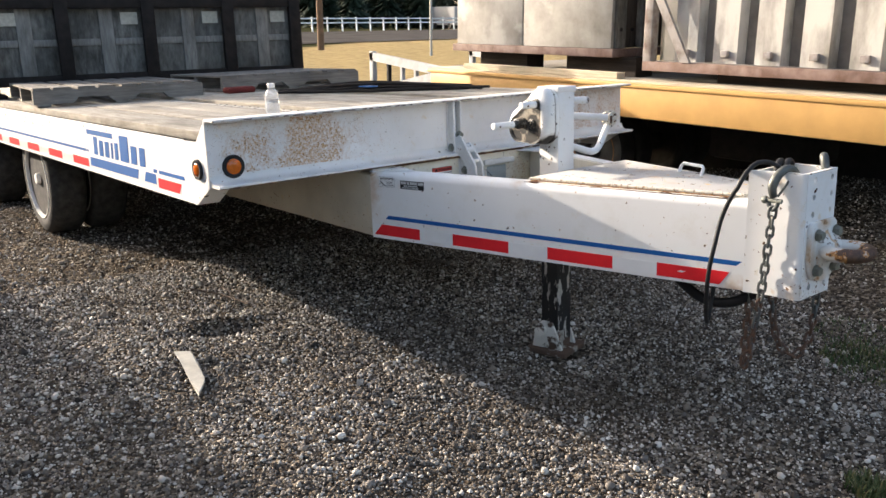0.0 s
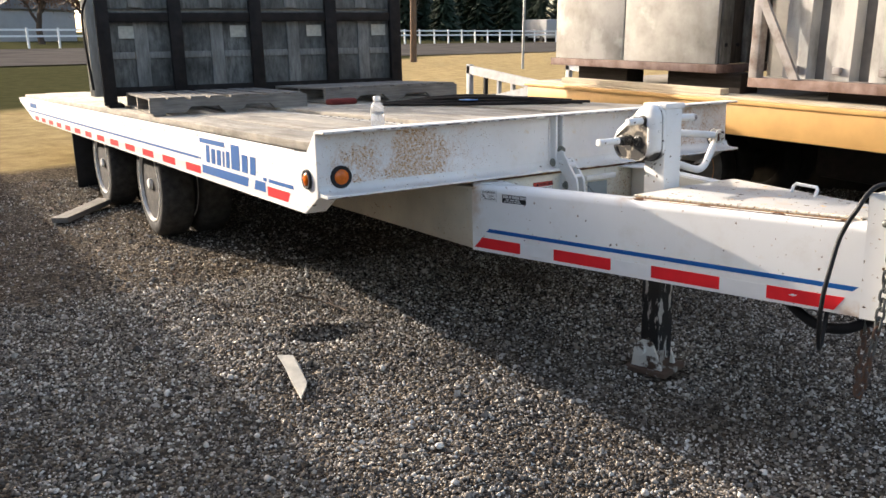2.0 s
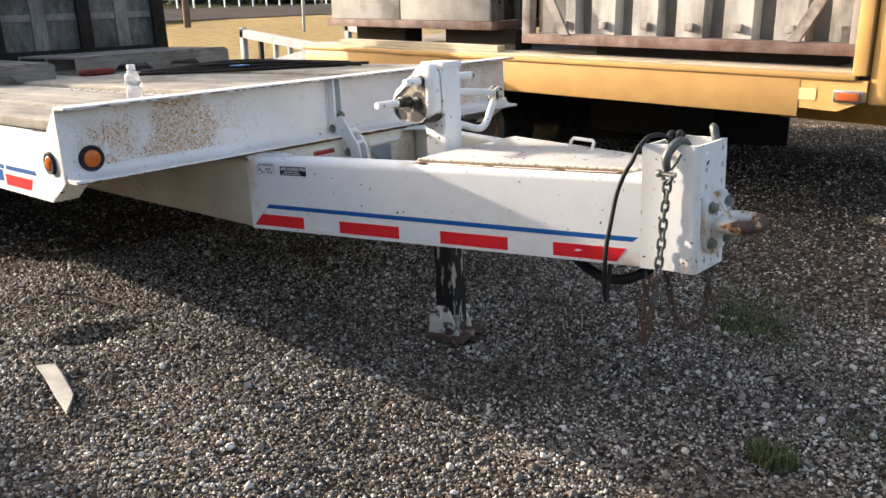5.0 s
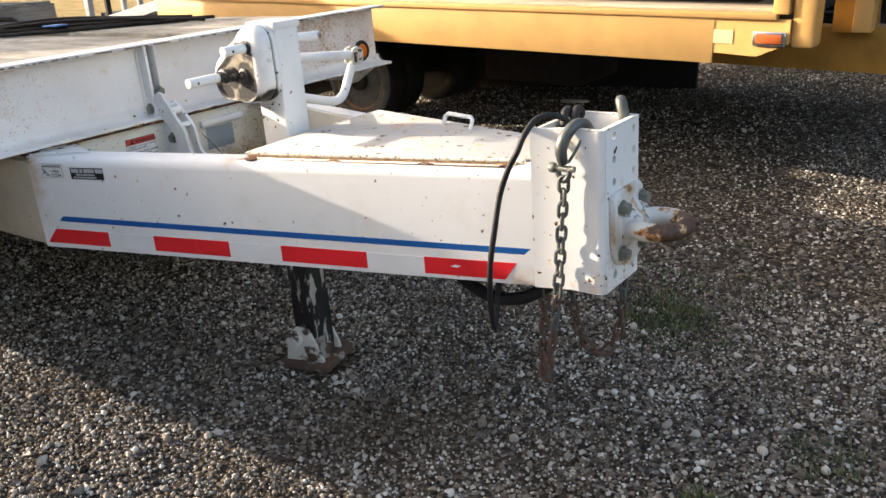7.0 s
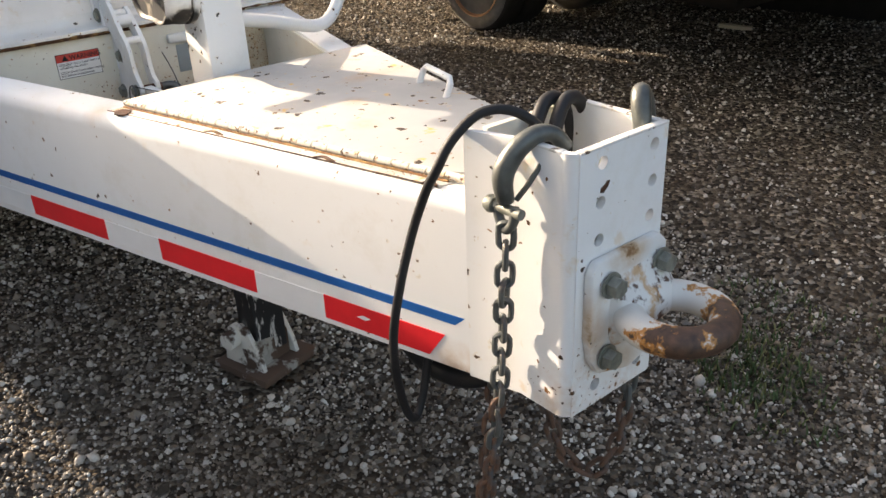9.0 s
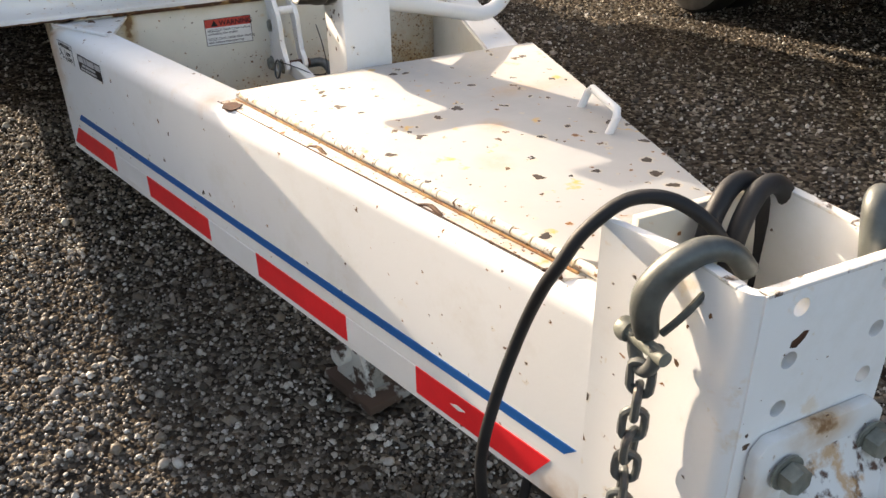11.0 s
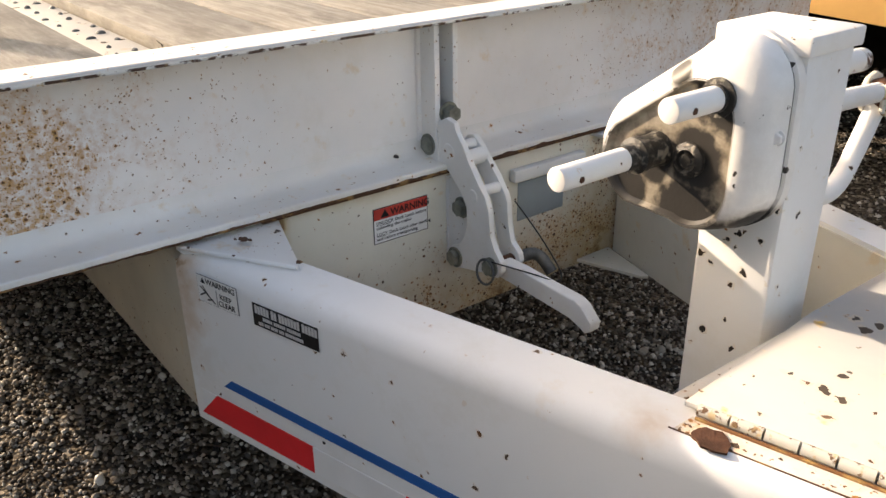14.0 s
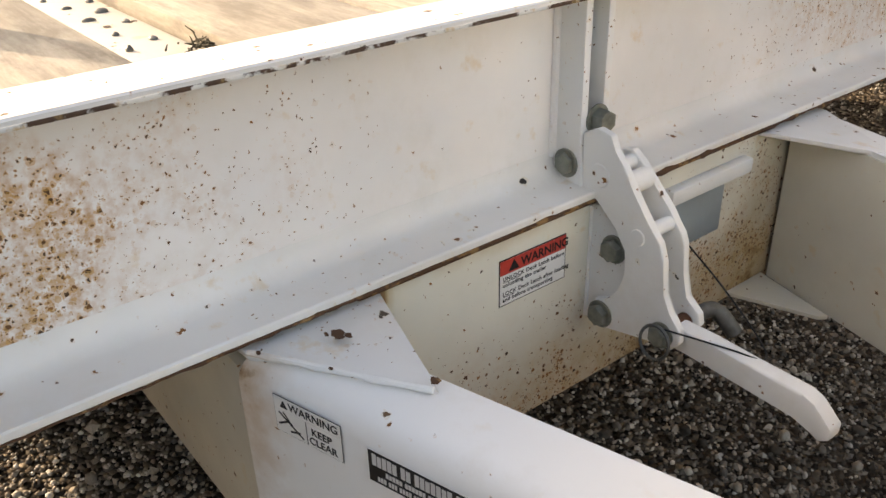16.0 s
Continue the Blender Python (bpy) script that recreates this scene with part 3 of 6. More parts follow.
# front beam: web, top lip, bottom flange, end plates
bm = boxed(-0.012, 0.0, -HALF - 0.002, HALF + 0.002, 0.885, TOP + 0.012, bevel=0.002)
beam = part("front_beam", bm, BEAM_WHITE, trailer, "rust-speckled white front beam")
part("edge_strip", boxed(0.0755, 0.0797, -HALF, HALF, TOP + 0.0078, TOP + 0.0122, bevel=0.0008), LIP_RUST, beam, "chipped rusty edge")
bm = bmesh.new()
line = [(0.0800 + random.uniform(-0.001, 0.001), y, 0.8885 + random.uniform(-0.0012, 0.001)) for y in np.arange(-HALF + 0.006, HALF + 0.01, 0.011)]
clump = [0.0014 + 0.0060 * max(0.0, noise.noise((p[1] * 21.0, 2.0, 5.0)) - 0.05) + (0.0008 if abs(p[1]) < 0.62 else 0.0) for p in line]
part("edge_strip", tube(bm, line, clump, 7), SEAM_RUST, beam, "lumpy rust along the flange's lower edge")
bm = bmesh.new()
prism(bm, [(-0.004, TOP + 0.018), (-0.004, TOP + 0.006), (0.001, TOP - 0.004), (0.005, TOP + 0.004), (0.014, TOP + 0.008), (0.076, TOP + 0.009), (0.079, TOP + 0.011), (0.079, TOP + 0.016), (0.076, TOP + 0.018)], "y", -HALF, HALF)
part("top_flange", bm, EDGE_WHITE, beam, "white top flange with a chipped rusty edge", smooth=False)
bm = bmesh.new()
prism(bm, [(-0.012, 0.889), (0.079, 0.889), (0.081, 0.891), (0.081, 0.8985), (0.079, 0.9005), (0.030, 0.9025), (0.018, 0.9050), (0.010, 0.9095), (0.004, 0.9165), (0.001, 0.9260), (0.0004, 0.935), (-0.012, 0.935)], "y", -HALF + 0.004, HALF + 0.02)
part("bottom_flange", bm, EDGE_WHITE, beam, "white bottom flange with a rusty seam")
for s in (-1, 1):
    bm = bmesh.new()
    prism(bm, [(-0.10, DECK - 0.04), (-0.020, TOP - 0.004), (-0.0125, TOP - 0.004), (-0.0125, 0.888), (-0.14, 0.80), (-0.30, 0.80), (-0.30, DECK - 0.045)], "y", s * 1.297, s * 1.280)
    part("corner_plate", bm, CLEAN_WHITE, beam)
    bm = bmesh.new()
    slab(bm, [(0.0, s * 1.297, 0.886), (0.0, s * 1.20, 0.886), (-0.14, s * 1.20, 0.800), (-0.14, s * 1.297, 0.800)], 0.006)
    part("corner_foot", bm, WHITE, beam)


def marker_light(x, y, z, way, r, name="marker_light"):
    w = Vector(way)
    c = Vector((x, y, z))
    ring = part(name, lathe(bmesh.new(), [(r, 0.0), (r, 0.008), (r * 0.93, 0.013), (r * 0.70, 0.012), (r * 0.66, 0.006), (0.001, 0.006)], c, w, 36), BLACK, trailer, "round amber light in a black rubber ring")
    part("lens", lathe(bmesh.new(), [(r * 0.68, 0.004), (r * 0.66, 0.011), (r * 0.5, 0.016), (r * 0.25, 0.018), (0.001, 0.0185)], c, w, 32), AMBER, ring)


marker_light(0.0, -1.187, 0.966, (1, 0, 0), 0.049)
marker_light(0.0, 1.19, 0.966, (1, 0, 0), 0.049)
marker_light(-0.095, -1.297, 0.956, (0, -1, 0), 0.043)

# side rails with tape and stripes
for s, name in ((-1, "side_rail"), (1, "side_rail")):
    bm = bmesh.new()
    prism(bm, [(-0.30, 0.80), (-0.30, 1.064), (-9.35, 1.070), (-9.62, 1.055), (-9.55, 1.01), (-8.45, 0.815)], "y", s * 1.297, s * 1.265)
    rail = part(name, bm, CLEAN_WHITE, trailer)
    if s == 1:
        continue

    def decal(nm, poly, material, y=-1.2985):
        bm = bmesh.new()
        prism(bm, poly, "y", y, y + 0.001)
        return part(nm, bm, material, rail, smooth=False)

    decal("red_tape", [(-0.575, 0.826), (-0.330, 0.826), (-0.300, 0.872), (-0.575, 0.872)], RED)
    x = -1.62
    while x > -8.3:
        decal("red_tape", [(x - 0.295, 0.826), (x, 0.826), (x, 0.872), (x - 0.295, 0.872)], RED)
        x -= 0.53
    decal("white_tape", [(-8.3, 0.8262), (-0.31, 0.8262), (-0.31, 0.8718), (-8.3, 0.8718)], TAPE_WHITE, -1.2980)
    decal("blue_stripe", [(-8.8, 0.912), (-1.64, 0.912), (-1.64, 0.926), (-8.8, 0.926)], BLUE)
    decal("blue_stripe", [(-0.555, 0.892), (-0.255, 0.892), (-0.262, 0.909), (-0.555, 0.909)], BLUE)
    decal("blue_stripe", [(-0.625, 0.892), (-0.580, 0.892), (-0.580, 0.909), (-0.625, 0.909)], BLUE)
    decal("blue_stripe", [(-1.625, 0.912), (-1.600, 0.912), (-1.600, 0.926), (-1.625, 0.926)], BLUE)
    # the maker's mark as plain blue shapes
    decal("mark", [(-1.595, 1.012), (-1.165, 1.012), (-1.165, 1.038), (-1.595, 1.038)], BLUE)
    decal("mark", [(-1.585, 0.838), (-0.845, 0.838), (-0.825, 0.886), (-1.585, 0.886)], BLUE)
    decal("mark", [(-0.755, 0.838), (-0.600, 0.838), (-0.600, 0.886), (-0.730, 0.886)], BLUE)
    for x, w, top in ((-1.500, 0.062, 1.004), (-1.408, 0.066, 0.990), (-1.312, 0.066, 0.990), (-1.216, 0.030, 0.990), (-1.158, 0.052, 0.994), (-1.075, 0.125, 1.036), (-0.918, 0.082, 0.996), (-0.800, 0.075, 0.996)):
        decal("mark", [(x, 0.906), (x + w, 0.906), (x + w + 0.012, top), (x + 0.012, top)], BLUE)
    decal("mark", [(-8.60, 0.965), (-8.05, 0.965), (-8.05, 1.02), (-8.60, 1.02)], BLUE)

# deck planks run lengthwise; two painted steel strips lie between them
y, row, GRIP = -1.262, 0, None
while y < 1.25:
    steel = row in (3, 8)
    w = 0.095 if steel else (0.2525 if row < 3 else 0.220)
    bm = bmesh.new()
    box(bm, -9.3 + 0.05 * random.random(), -0.016, y + 0.003, min(y + w, 1.264) - 0.003, 1.068, DECK + (-0.004 if steel else random.uniform(-0.003, 0.004) + (0.015 if row > 3 else 0.0)), bevel=0.004)
    if steel:
        strip = part("steel_strip", bm, STRIP_WHITE, trailer, "white painted steel deck strip with grip bumps")
        for k in range(34):
            spot = Vector((-0.09 - 0.05 * k + random.uniform(-0.015, 0.015), y + 0.048 + (0.022 if k % 2 else -0.022) + random.uniform(-0.008, 0.008), DECK - 0.0045))
            if GRIP is None:
                GRIP = mesh_of("grip_bump", lathe(bmesh.new(), [(0.0085, 0.0), (0.0075, 0.004), (0.004, 0.0065), (0.001, 0.007)], (0, 0, 0), (0, 0, 1), 9), STEEL, True)
            bump = new("grip_bump", GRIP)
            bump.parent, bump.location, bump.scale = strip, spot, (random.uniform(0.5, 1.1), random.uniform(0.6, 1.3), random.uniform(0.6, 1.2))
    else:
        part("plank", bm, OAK, trailer)
    y += w
    row += 1
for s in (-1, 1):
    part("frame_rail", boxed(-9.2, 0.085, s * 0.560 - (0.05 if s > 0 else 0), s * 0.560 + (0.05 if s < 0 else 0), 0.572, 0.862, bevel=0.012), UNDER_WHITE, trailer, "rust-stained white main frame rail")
# near-black members and pan: the shade below the deck is their colour
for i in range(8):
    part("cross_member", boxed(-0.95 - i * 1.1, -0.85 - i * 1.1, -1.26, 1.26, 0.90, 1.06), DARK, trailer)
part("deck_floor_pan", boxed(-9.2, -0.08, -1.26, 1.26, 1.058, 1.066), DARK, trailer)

# tongue rails: plates bent round at the top, with an inner flange below
PROFILE = [(0.0, 0.0), (0.0, 0.278), (0.002, 0.288), (0.008, 0.298), (0.016, 0.3045), (0.028, 0.308), (0.092, 0.308), (0.092, 0.298), (0.014, 0.290), (0.010, 0.010), (0.085, 0.010), (0.085, 0.0)]
for s in (-1, 1):
    rings = []
    bm = bmesh.new()
    for x in (0.080, 0.10, 0.40, 0.80, 1.2, 1.60, 1.715):
        drop = 0.570 - 0.008 * (x - 0.1)
        rings.append([bm.verts.new((x, -s * (tongue_y(x) + d), drop + h * (0.878 - drop) / 0.308)) for d, h in PROFILE])
    for a, b in zip(rings, rings[1:]):
        for i in range(len(PROFILE)):
            j = (i + 1) % len(PROFILE)
            bm.faces.new((a[i], a[j], b[j], b[i]))
    bm.faces.new(rings[0]), bm.faces.new(rings[-1][::-1])
    rail = part("tongue_rail", bm, TONGUE_WHITE, trailer, "white bent-plate tongue rail")
    # inner plate of the well
    bm = bmesh.new()
    prism(bm, [(0.075, -s * (tongue_y(0.075) + 0.088)), (0.80, -s * (tongue_y(0.80) + 0.088)), (0.80, -s * (tongue_y(0.80) + 0.096)), (0.075, -s * (tongue_y(0.075) + 0.096))], "z", 0.575, 0.870)
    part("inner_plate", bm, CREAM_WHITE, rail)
    # gusset between beam and rail
    bm = bmesh.new()
    slab(bm, [(0.062, s * 0.375, 0.879), (0.062, s * 0.552, 0.879), (0.085, s * 0.550, 0.879), (0.262, s * 0.440, 0.879), (0.235, s * 0.430, 0.879)][::s], 0.008 * (1 if s > 0 else 1), bevel=0.002)
    gus = part("gusset", bm, WHITE, rail)
    if s == -1:
        for cx, cy, r in ((0.124, -0.466, 0.0085), (0.133, -0.459, 0.0045), (0.117, -0.475, 0.003), (0.251, -0.437, 0.0055), (0.100, -0.545, 0.003), (0.170, -0.503, 0.0025)):
            bm = bmesh.new()
            prism(bm, [(cx + r * (1.2 + 0.6 * noise.noise((k * 1.7, cx * 90, 1.0))) * math.cos(k * 0.4488), cy + r * (0.8 + 0.6 * noise.noise((k * 2.3, cx * 90, 4.0))) * math.sin(k * 0.4488)) for k in range(14)], "z", 0.8868, 0.8876)
            part("rust_scar", bm, SEAM_RUST, gus, "ragged rusty scar", smooth=False)
        bead = [(0.088 + 0.17 * k / 16, -0.5515 + 0.106 * k / 16 + random.uniform(-0.001, 0.001), 0.8835) for k in range(17)]
        part("weld_bead", tube(bmesh.new(), bead, [0.0034 + random.uniform(-0.0008, 0.0008) for _ in bead], 8), TONGUE_WHITE, gus, "painted weld bead")
    if s == 1:
        continue
    near_rail = rail

    def on_face(x0, x1, low0, low1, hi0, hi1, nm, material, out=0.0012, sk0=0.0, sk1=0.0):
        """A strip on the near tongue face; sk: how far its top corners lean along x."""
        bm = bmesh.new()
        c = [(x0, low0), (x1, low1), (x1 + sk1, hi1), (x0 + sk0, hi0)]
        a = [bm.verts.new((x, tongue_y(x) - out, z)) for x, z in c]
        b = [bm.verts.new((x, tongue_y(x) + 0.001, z)) for x, z in c]
        bm.faces.new(a), bm.faces.new(b[::-1])
        for i in range(4):
            j = (i + 1) % 4
            bm.faces.new((a[i], b[i], b[j], a[j]))
        return part(nm, bm, material, near_rail, smooth=False)

    zl = lambda x: 0.5865 - 0.0115 * (x - 0.1)
    zh = lambda x: 0.6355 - 0.0115 * (x - 0.1)
    for x0, x1, k0, k1 in ((0.093, 0.343, 0.043, 0.0), (0.514, 0.783, 0.0, 0.0), (0.958, 1.228, 0.0, 0.0), (1.398, 1.622, 0.0, 0.032)):
        on_face(x0, x1, zl(x0), zl(x1), zh(x0), zh(x1), "red_tape", RED, 0.0016, k0, k1)
    on_face(0.10, 1.60, zl(0.1) + 0.0005, zl(1.6) + 0.0005, zh(0.1) - 0.0005, zh(1.6) - 0.0005, "white_tape", TAPE_WHITE)
    bl = lambda x: 0.663 - 0.0125 * (x - 0.17)
    on_face(0.158, 1.675, bl(0.158), bl(1.675), bl(0.158) + 0.017, bl(1.675) + 0.017, "blue_stripe", BLUE, 0.0012, 0.018, 0.018)

nick = bmesh.new()
slab(nick, [(1.472, tongue_y(1.472) - 0.0022, 0.597), (1.490, tongue_y(1.490) - 0.0022, 0.594), (1.503, tongue_y(1.503) - 0.0022, 0.600), (1.486, tongue_y(1.486) - 0.0022, 0.603)], 0.0004)
part("tape_nick", nick, TAPE_WHITE, near_rail, "pale nick in the tape", smooth=False)

# transverse wall under the beam, with the seam above it
part("cross_wall", boxed(0.054, 0.066, -0.50, 0.50, 0.566, 0.888, bevel=0.002), WALL_WHITE, trailer, "cream-white cross wall spattered with rust and mud")
part("seam_bar", boxed(0.060, 0.0775, -0.41, 0.41, 0.8800, 0.8868, bevel=0.002), SEAM_RUST, trailer, "rusty seam under the beam")
part("stop_rail", boxed(0.066, 0.086, 0.14, 0.345, 0.822, 0.848, bevel=0.004), WHITE, trailer)
part("data_plate", boxed(0.066, 0.0685, 0.165, 0.298, 0.727, 0.812, bevel=0.001), GREY_PLATE, trailer, "blank grey maker's plate")

bm = bmesh.new()
prism(bm, [(0.0665, 0.355), (0.0665, 0.462), (0.225, 0.418), (0.215, 0.404)], "z", 0.573, 0.581, bevel=0.0015)
part("corner_gusset", bm, CREAM_WHITE, trailer)

# top plate and lid over the front of the tongue
bm = bmesh.new()
c = [(0.795, tongue_y(0.795) + 0.03), (1.72, tongue_y(1.72) + 0.03), (1.72, -tongue_y(1.72) - 0.03), (0.795, -tongue_y(0.795) - 0.03)]
prism(bm, c, "z", 0.868, 0.8775)
part("top_plate", bm, HINGE_WHITE, trailer, "white top plate with rust-stained edge")
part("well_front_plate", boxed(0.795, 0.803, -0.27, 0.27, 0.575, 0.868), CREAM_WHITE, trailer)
hinge = lambda x: -0.2830 + 0.2545 * (x - 0.830)
bm = bmesh.new()
far = lambda x: 0.352 - 0.230 * (x - 0.85)
prism(bm, [(0.820, hinge(0.820) + 0.006), (1.615, hinge(1.615) + 0.006), (1.690, hinge(1.690) + 0.05), (1.690, far(1.69)), (0.800, far(0.80)), (0.800, 0.0)], "z", 0.8825, 0.8895, bevel=0.0015)
lid = part("toolbox_lid", bm, LID_WHITE, trailer, "white steel lid with paint chipped to rust")
bm = bmesh.new()
prism(bm, [(0.835, hinge(0.835) - 0.034), (1.640, hinge(1.640) - 0.025), (1.650, hinge(1.650) - 0.002), (0.835, hinge(0.835) - 0.002)], "z", 0.8740, 0.8797, bevel=0.001)
part("hinge_leaf", bm, HINGE_WHITE, lid, "rust-stained hinge leaf")
part("rust_seam", tube(bmesh.new(), [(0.83 + 0.2 * k, hinge(0.83 + 0.2 * k) - 0.0345 + (0.009 * k / 4), 0.8782) for k in range(5)], 0.0012, 6), SEAM_RUST, lid, "rusty seam beside the hinge")
part("rust_seam", tube(bmesh.new(), [(0.84 + 0.2 * k, hinge(0.84 + 0.2 * k) - 0.0055, 0.8808) for k in range(5)], 0.0024, 6), HINGE_RUST, lid, "orange rust under the hinge knuckles")
x, k = 0.838, 0
step = 0.0345
while x < 1.635:
    p, q = Vector((x, hinge(x) + 0.002, 0.8875)), Vector((x + step * 0.93, hinge(x + step * 0.93) + 0.002, 0.8875))
    part("hinge_knuckle", rod(bmesh.new(), p, q, 0.0068, sides=12), KNUCKLE, lid)
    x += step
for x in (1.14, 1.41, 1.625):
    w = 0.5 if x == 1.625 else 0.85
    bow = [(x - 0.027 * w, hinge(x - 0.027 * w) - 0.0300, 0.8792), (x - 0.012 * w, hinge(x) - 0.0235, 0.8795), (x + 0.012 * w, hinge(x) - 0.0225, 0.8795), (x + 0.027 * w, hinge(x + 0.027 * w) - 0.0265, 0.8792)]
    bm = tube(bmesh.new(), spline(bow, 4), [0.0016 + 0.0024 * math.sin(math.pi * i / 12) for i in range(13)], 8)
    part("weld_bead", bm, SEAM_RUST, lid, "rusty weld")
bm = bmesh.new()
prism(bm, [(0.872 + 0.021 * (1 + 0.5 * noise.noise((k * 1.9, 3.0, 8.0))) * math.cos(k * 0.3927), -0.303 + 0.016 * (1 + 0.6 * noise.noise((k * 2.4, 6.0, 1.0))) * math.sin(k * 0.3927)) for k in range(16)], "z", 0.8785, 0.8812)
part("rust_flake", bm, RUSTY, lid, "brown flake of rust at the hinge's end", smooth=False)
h0, h1 = Vector((1.187, 0.226, 0.886)), Vector((1.312, 0.194, 0.886))
up = Vector((0.005, 0.014, 0.038))
part("lid_handle", tube(bmesh.new(), [h0, h0 + up * 0.75, h0 + up + (h1 - h0) * 0.08, h1 + up - (h1 - h0) * 0.08, h1 + up * 0.75, h1], 0.0068, 12), CLEAN_WHITE, lid, "bent rod handle")


# hitch box: four walls, open above, with bolt holes in front
def plate_with_holes(outline, holes, a, b):
    """A plate square to x from a to b, its outline and round holes in (y, z)."""
    bm = bmesh.new()

    def loop(pts):
        v = [bm.verts.new((a, y, z)) for y, z in pts]
        return [bm.edges.new((v[i], v[(i + 1) % len(v)])) for i in range(len(v))]

    edges = loop(outline)
    for y, z, r in holes:
        edges += loop([(y + r * math.cos(t * math.pi / 8), z + r * math.sin(t * math.pi / 8)) for t in range(16)])
    bmesh.ops.triangle_fill(bm, edges=edges, use_beauty=True)
    made = bmesh.ops.extrude_face_region(bm, geom=list(bm.faces))
    bmesh.ops.translate(bm, verts=[v for v in made["geom"] if isinstance(v, bmesh.types.BMVert)], vec=(b - a, 0, 0))
    return bm


BX0, BX1, BY0, BY1, BZ0, BZ1 = 1.702, 1.890, -0.075, 0.128, 0.553, 0.984
part("hitch_front_plate", plate_with_holes([(BY0 + 0.012, BZ0), (BY1 - 0.004, BZ0), (BY1, BZ0 + 0.004), (BY1, BZ1), (BY0 + 0.012, BZ1)],
     [(-0.016, 0.960, 0.010), (-0.017, 0.901, 0.010), (-0.017, 0.843, 0.010), (0.098, 0.957, 0.010), (0.099, 0.901, 0.010), (0.098, 0.845, 0.010), (-0.010, 0.590, 0.011), (0.092, 0.590, 0.011)], BX1 - 0.012, BX1), HITCH_WHITE, trailer, "white drilled hitch plate with chipped edges")
bm = bmesh.new()
arc = [(BX1 - 0.022 + 0.022 * math.sin(t), BY0 + 0.022 - 0.022 * math.cos(t)) for t in np.linspace(0, math.pi / 2, 7)]
inner = [(BX1 - 0.022 + 0.011 * math.sin(t), BY0 + 0.022 - 0.011 * math.cos(t)) for t in np.linspace(0, math.pi / 2, 7)]
xs0 = 1.700
prism(bm, [(xs0, tongue_y(xs0) - 0.0003), (1.7925, BY0)] + arc + inner[::-1] + [(1.7925, BY0 + 0.011), (xs0, tongue_y(xs0) + 0.0115)], "z", BZ0, BZ1)
part("hitch_side_plate", bm, HITCH_WHITE, trailer)
part("hitch_side_plate", boxed(BX0, BX1 - 0.012, BY1 - 0.011, BY1, BZ0, BZ1, bevel=0.001), HITCH_WHITE, trailer)
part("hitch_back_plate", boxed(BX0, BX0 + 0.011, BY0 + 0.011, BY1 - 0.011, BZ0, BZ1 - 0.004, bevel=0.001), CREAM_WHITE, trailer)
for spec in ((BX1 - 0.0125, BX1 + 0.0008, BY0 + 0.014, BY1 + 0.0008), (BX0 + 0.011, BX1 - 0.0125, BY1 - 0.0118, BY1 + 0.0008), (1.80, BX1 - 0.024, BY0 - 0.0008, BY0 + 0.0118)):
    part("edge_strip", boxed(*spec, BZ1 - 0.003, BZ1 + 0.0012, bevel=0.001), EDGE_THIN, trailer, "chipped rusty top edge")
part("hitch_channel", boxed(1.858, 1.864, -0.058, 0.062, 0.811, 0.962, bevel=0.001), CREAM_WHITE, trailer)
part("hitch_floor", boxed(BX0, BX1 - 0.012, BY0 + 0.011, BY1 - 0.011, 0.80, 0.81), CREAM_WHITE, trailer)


def bolt(centre, way, r, parent, material=None, h=0.014, name="bolt"):
    """A hexagon head on a washer."""
    w = Vector(way).normalized()
    c = Vector(centre)
    bm = bmesh.new()
    rod(bm, c, c + w * 0.003, r * 1.25, sides=20)
    rod(bm, c + w * 0.003, c + w * (0.003 + h), r, r * 0.95, sides=6, bevel=0.0015)
    return part(name, bm, material or ZINC, parent, smooth=False)


# towing eye: bolted plate, neck and forged ring
bm = bmesh.new()
prism(bm, [(-0.046, 0.690), (-0.048, 0.802), (-0.034, 0.818), (0.108, 0.818), (0.127, 0.800), (0.127, 0.640), (0.110, 0.614), (0.050, 0.600), (-0.022, 0.622), (-0.040, 0.650)], "x", 1.890, 1.906, bevel=0.005)
eye = part("eye_plate", bm, EYE_PLATE, trailer, "white bolted plate of the towing eye")
for y, z in ((-0.010, 0.775), (0.108, 0.773), (-0.011, 0.652), (0.106, 0.650)):
    bolt((1.910, y, z), (1, 0, 0), 0.0165, eye, h=0.017)
EC = Vector((1.975, 0.066, 0.716))
turns = np.linspace(0, 2 * math.pi, 48, endpoint=False)
ring = [EC + Vector((0.068 * math.cos(t), 0.068 * math.sin(t), 0.0)) for t in turns]
part("eye_ring", tube(bmesh.new(), ring, [0.0225 + 0.003 * abs(math.sin(t / 2)) for t in turns], 18, closed=True), EYE_RING, eye, "towing ring worn from white paint to brown rust")
bm = bmesh.new()
loops = []
for x, hy, hz in ((1.903, 0.074, 0.074), (1.909, 0.070, 0.060), (1.916, 0.067, 0.046), (1.925, 0.064, 0.034), (1.936, 0.050, 0.026), (1.944, 0.030, 0.014)):
    loops.append([bm.verts.new((x, EC.y + hy * math.copysign(abs(math.cos(t)) ** 0.6, math.cos(t)), EC.z + hz * math.copysign(abs(math.sin(t)) ** 0.6, math.sin(t)))) for t in np.linspace(0, 2 * math.pi, 28, endpoint=False)])
for a, b in zip(loops, loops[1:]):
    for i in range(28):
        bm.faces.new((a[i], a[(i + 1) % 28], b[(i + 1) % 28], b[i]))
bm.faces.new(loops[0][::-1]), bm.faces.new(loops[-1])
part("eye_neck", bm, EYE_PAINT, eye, "flaking white forged neck")

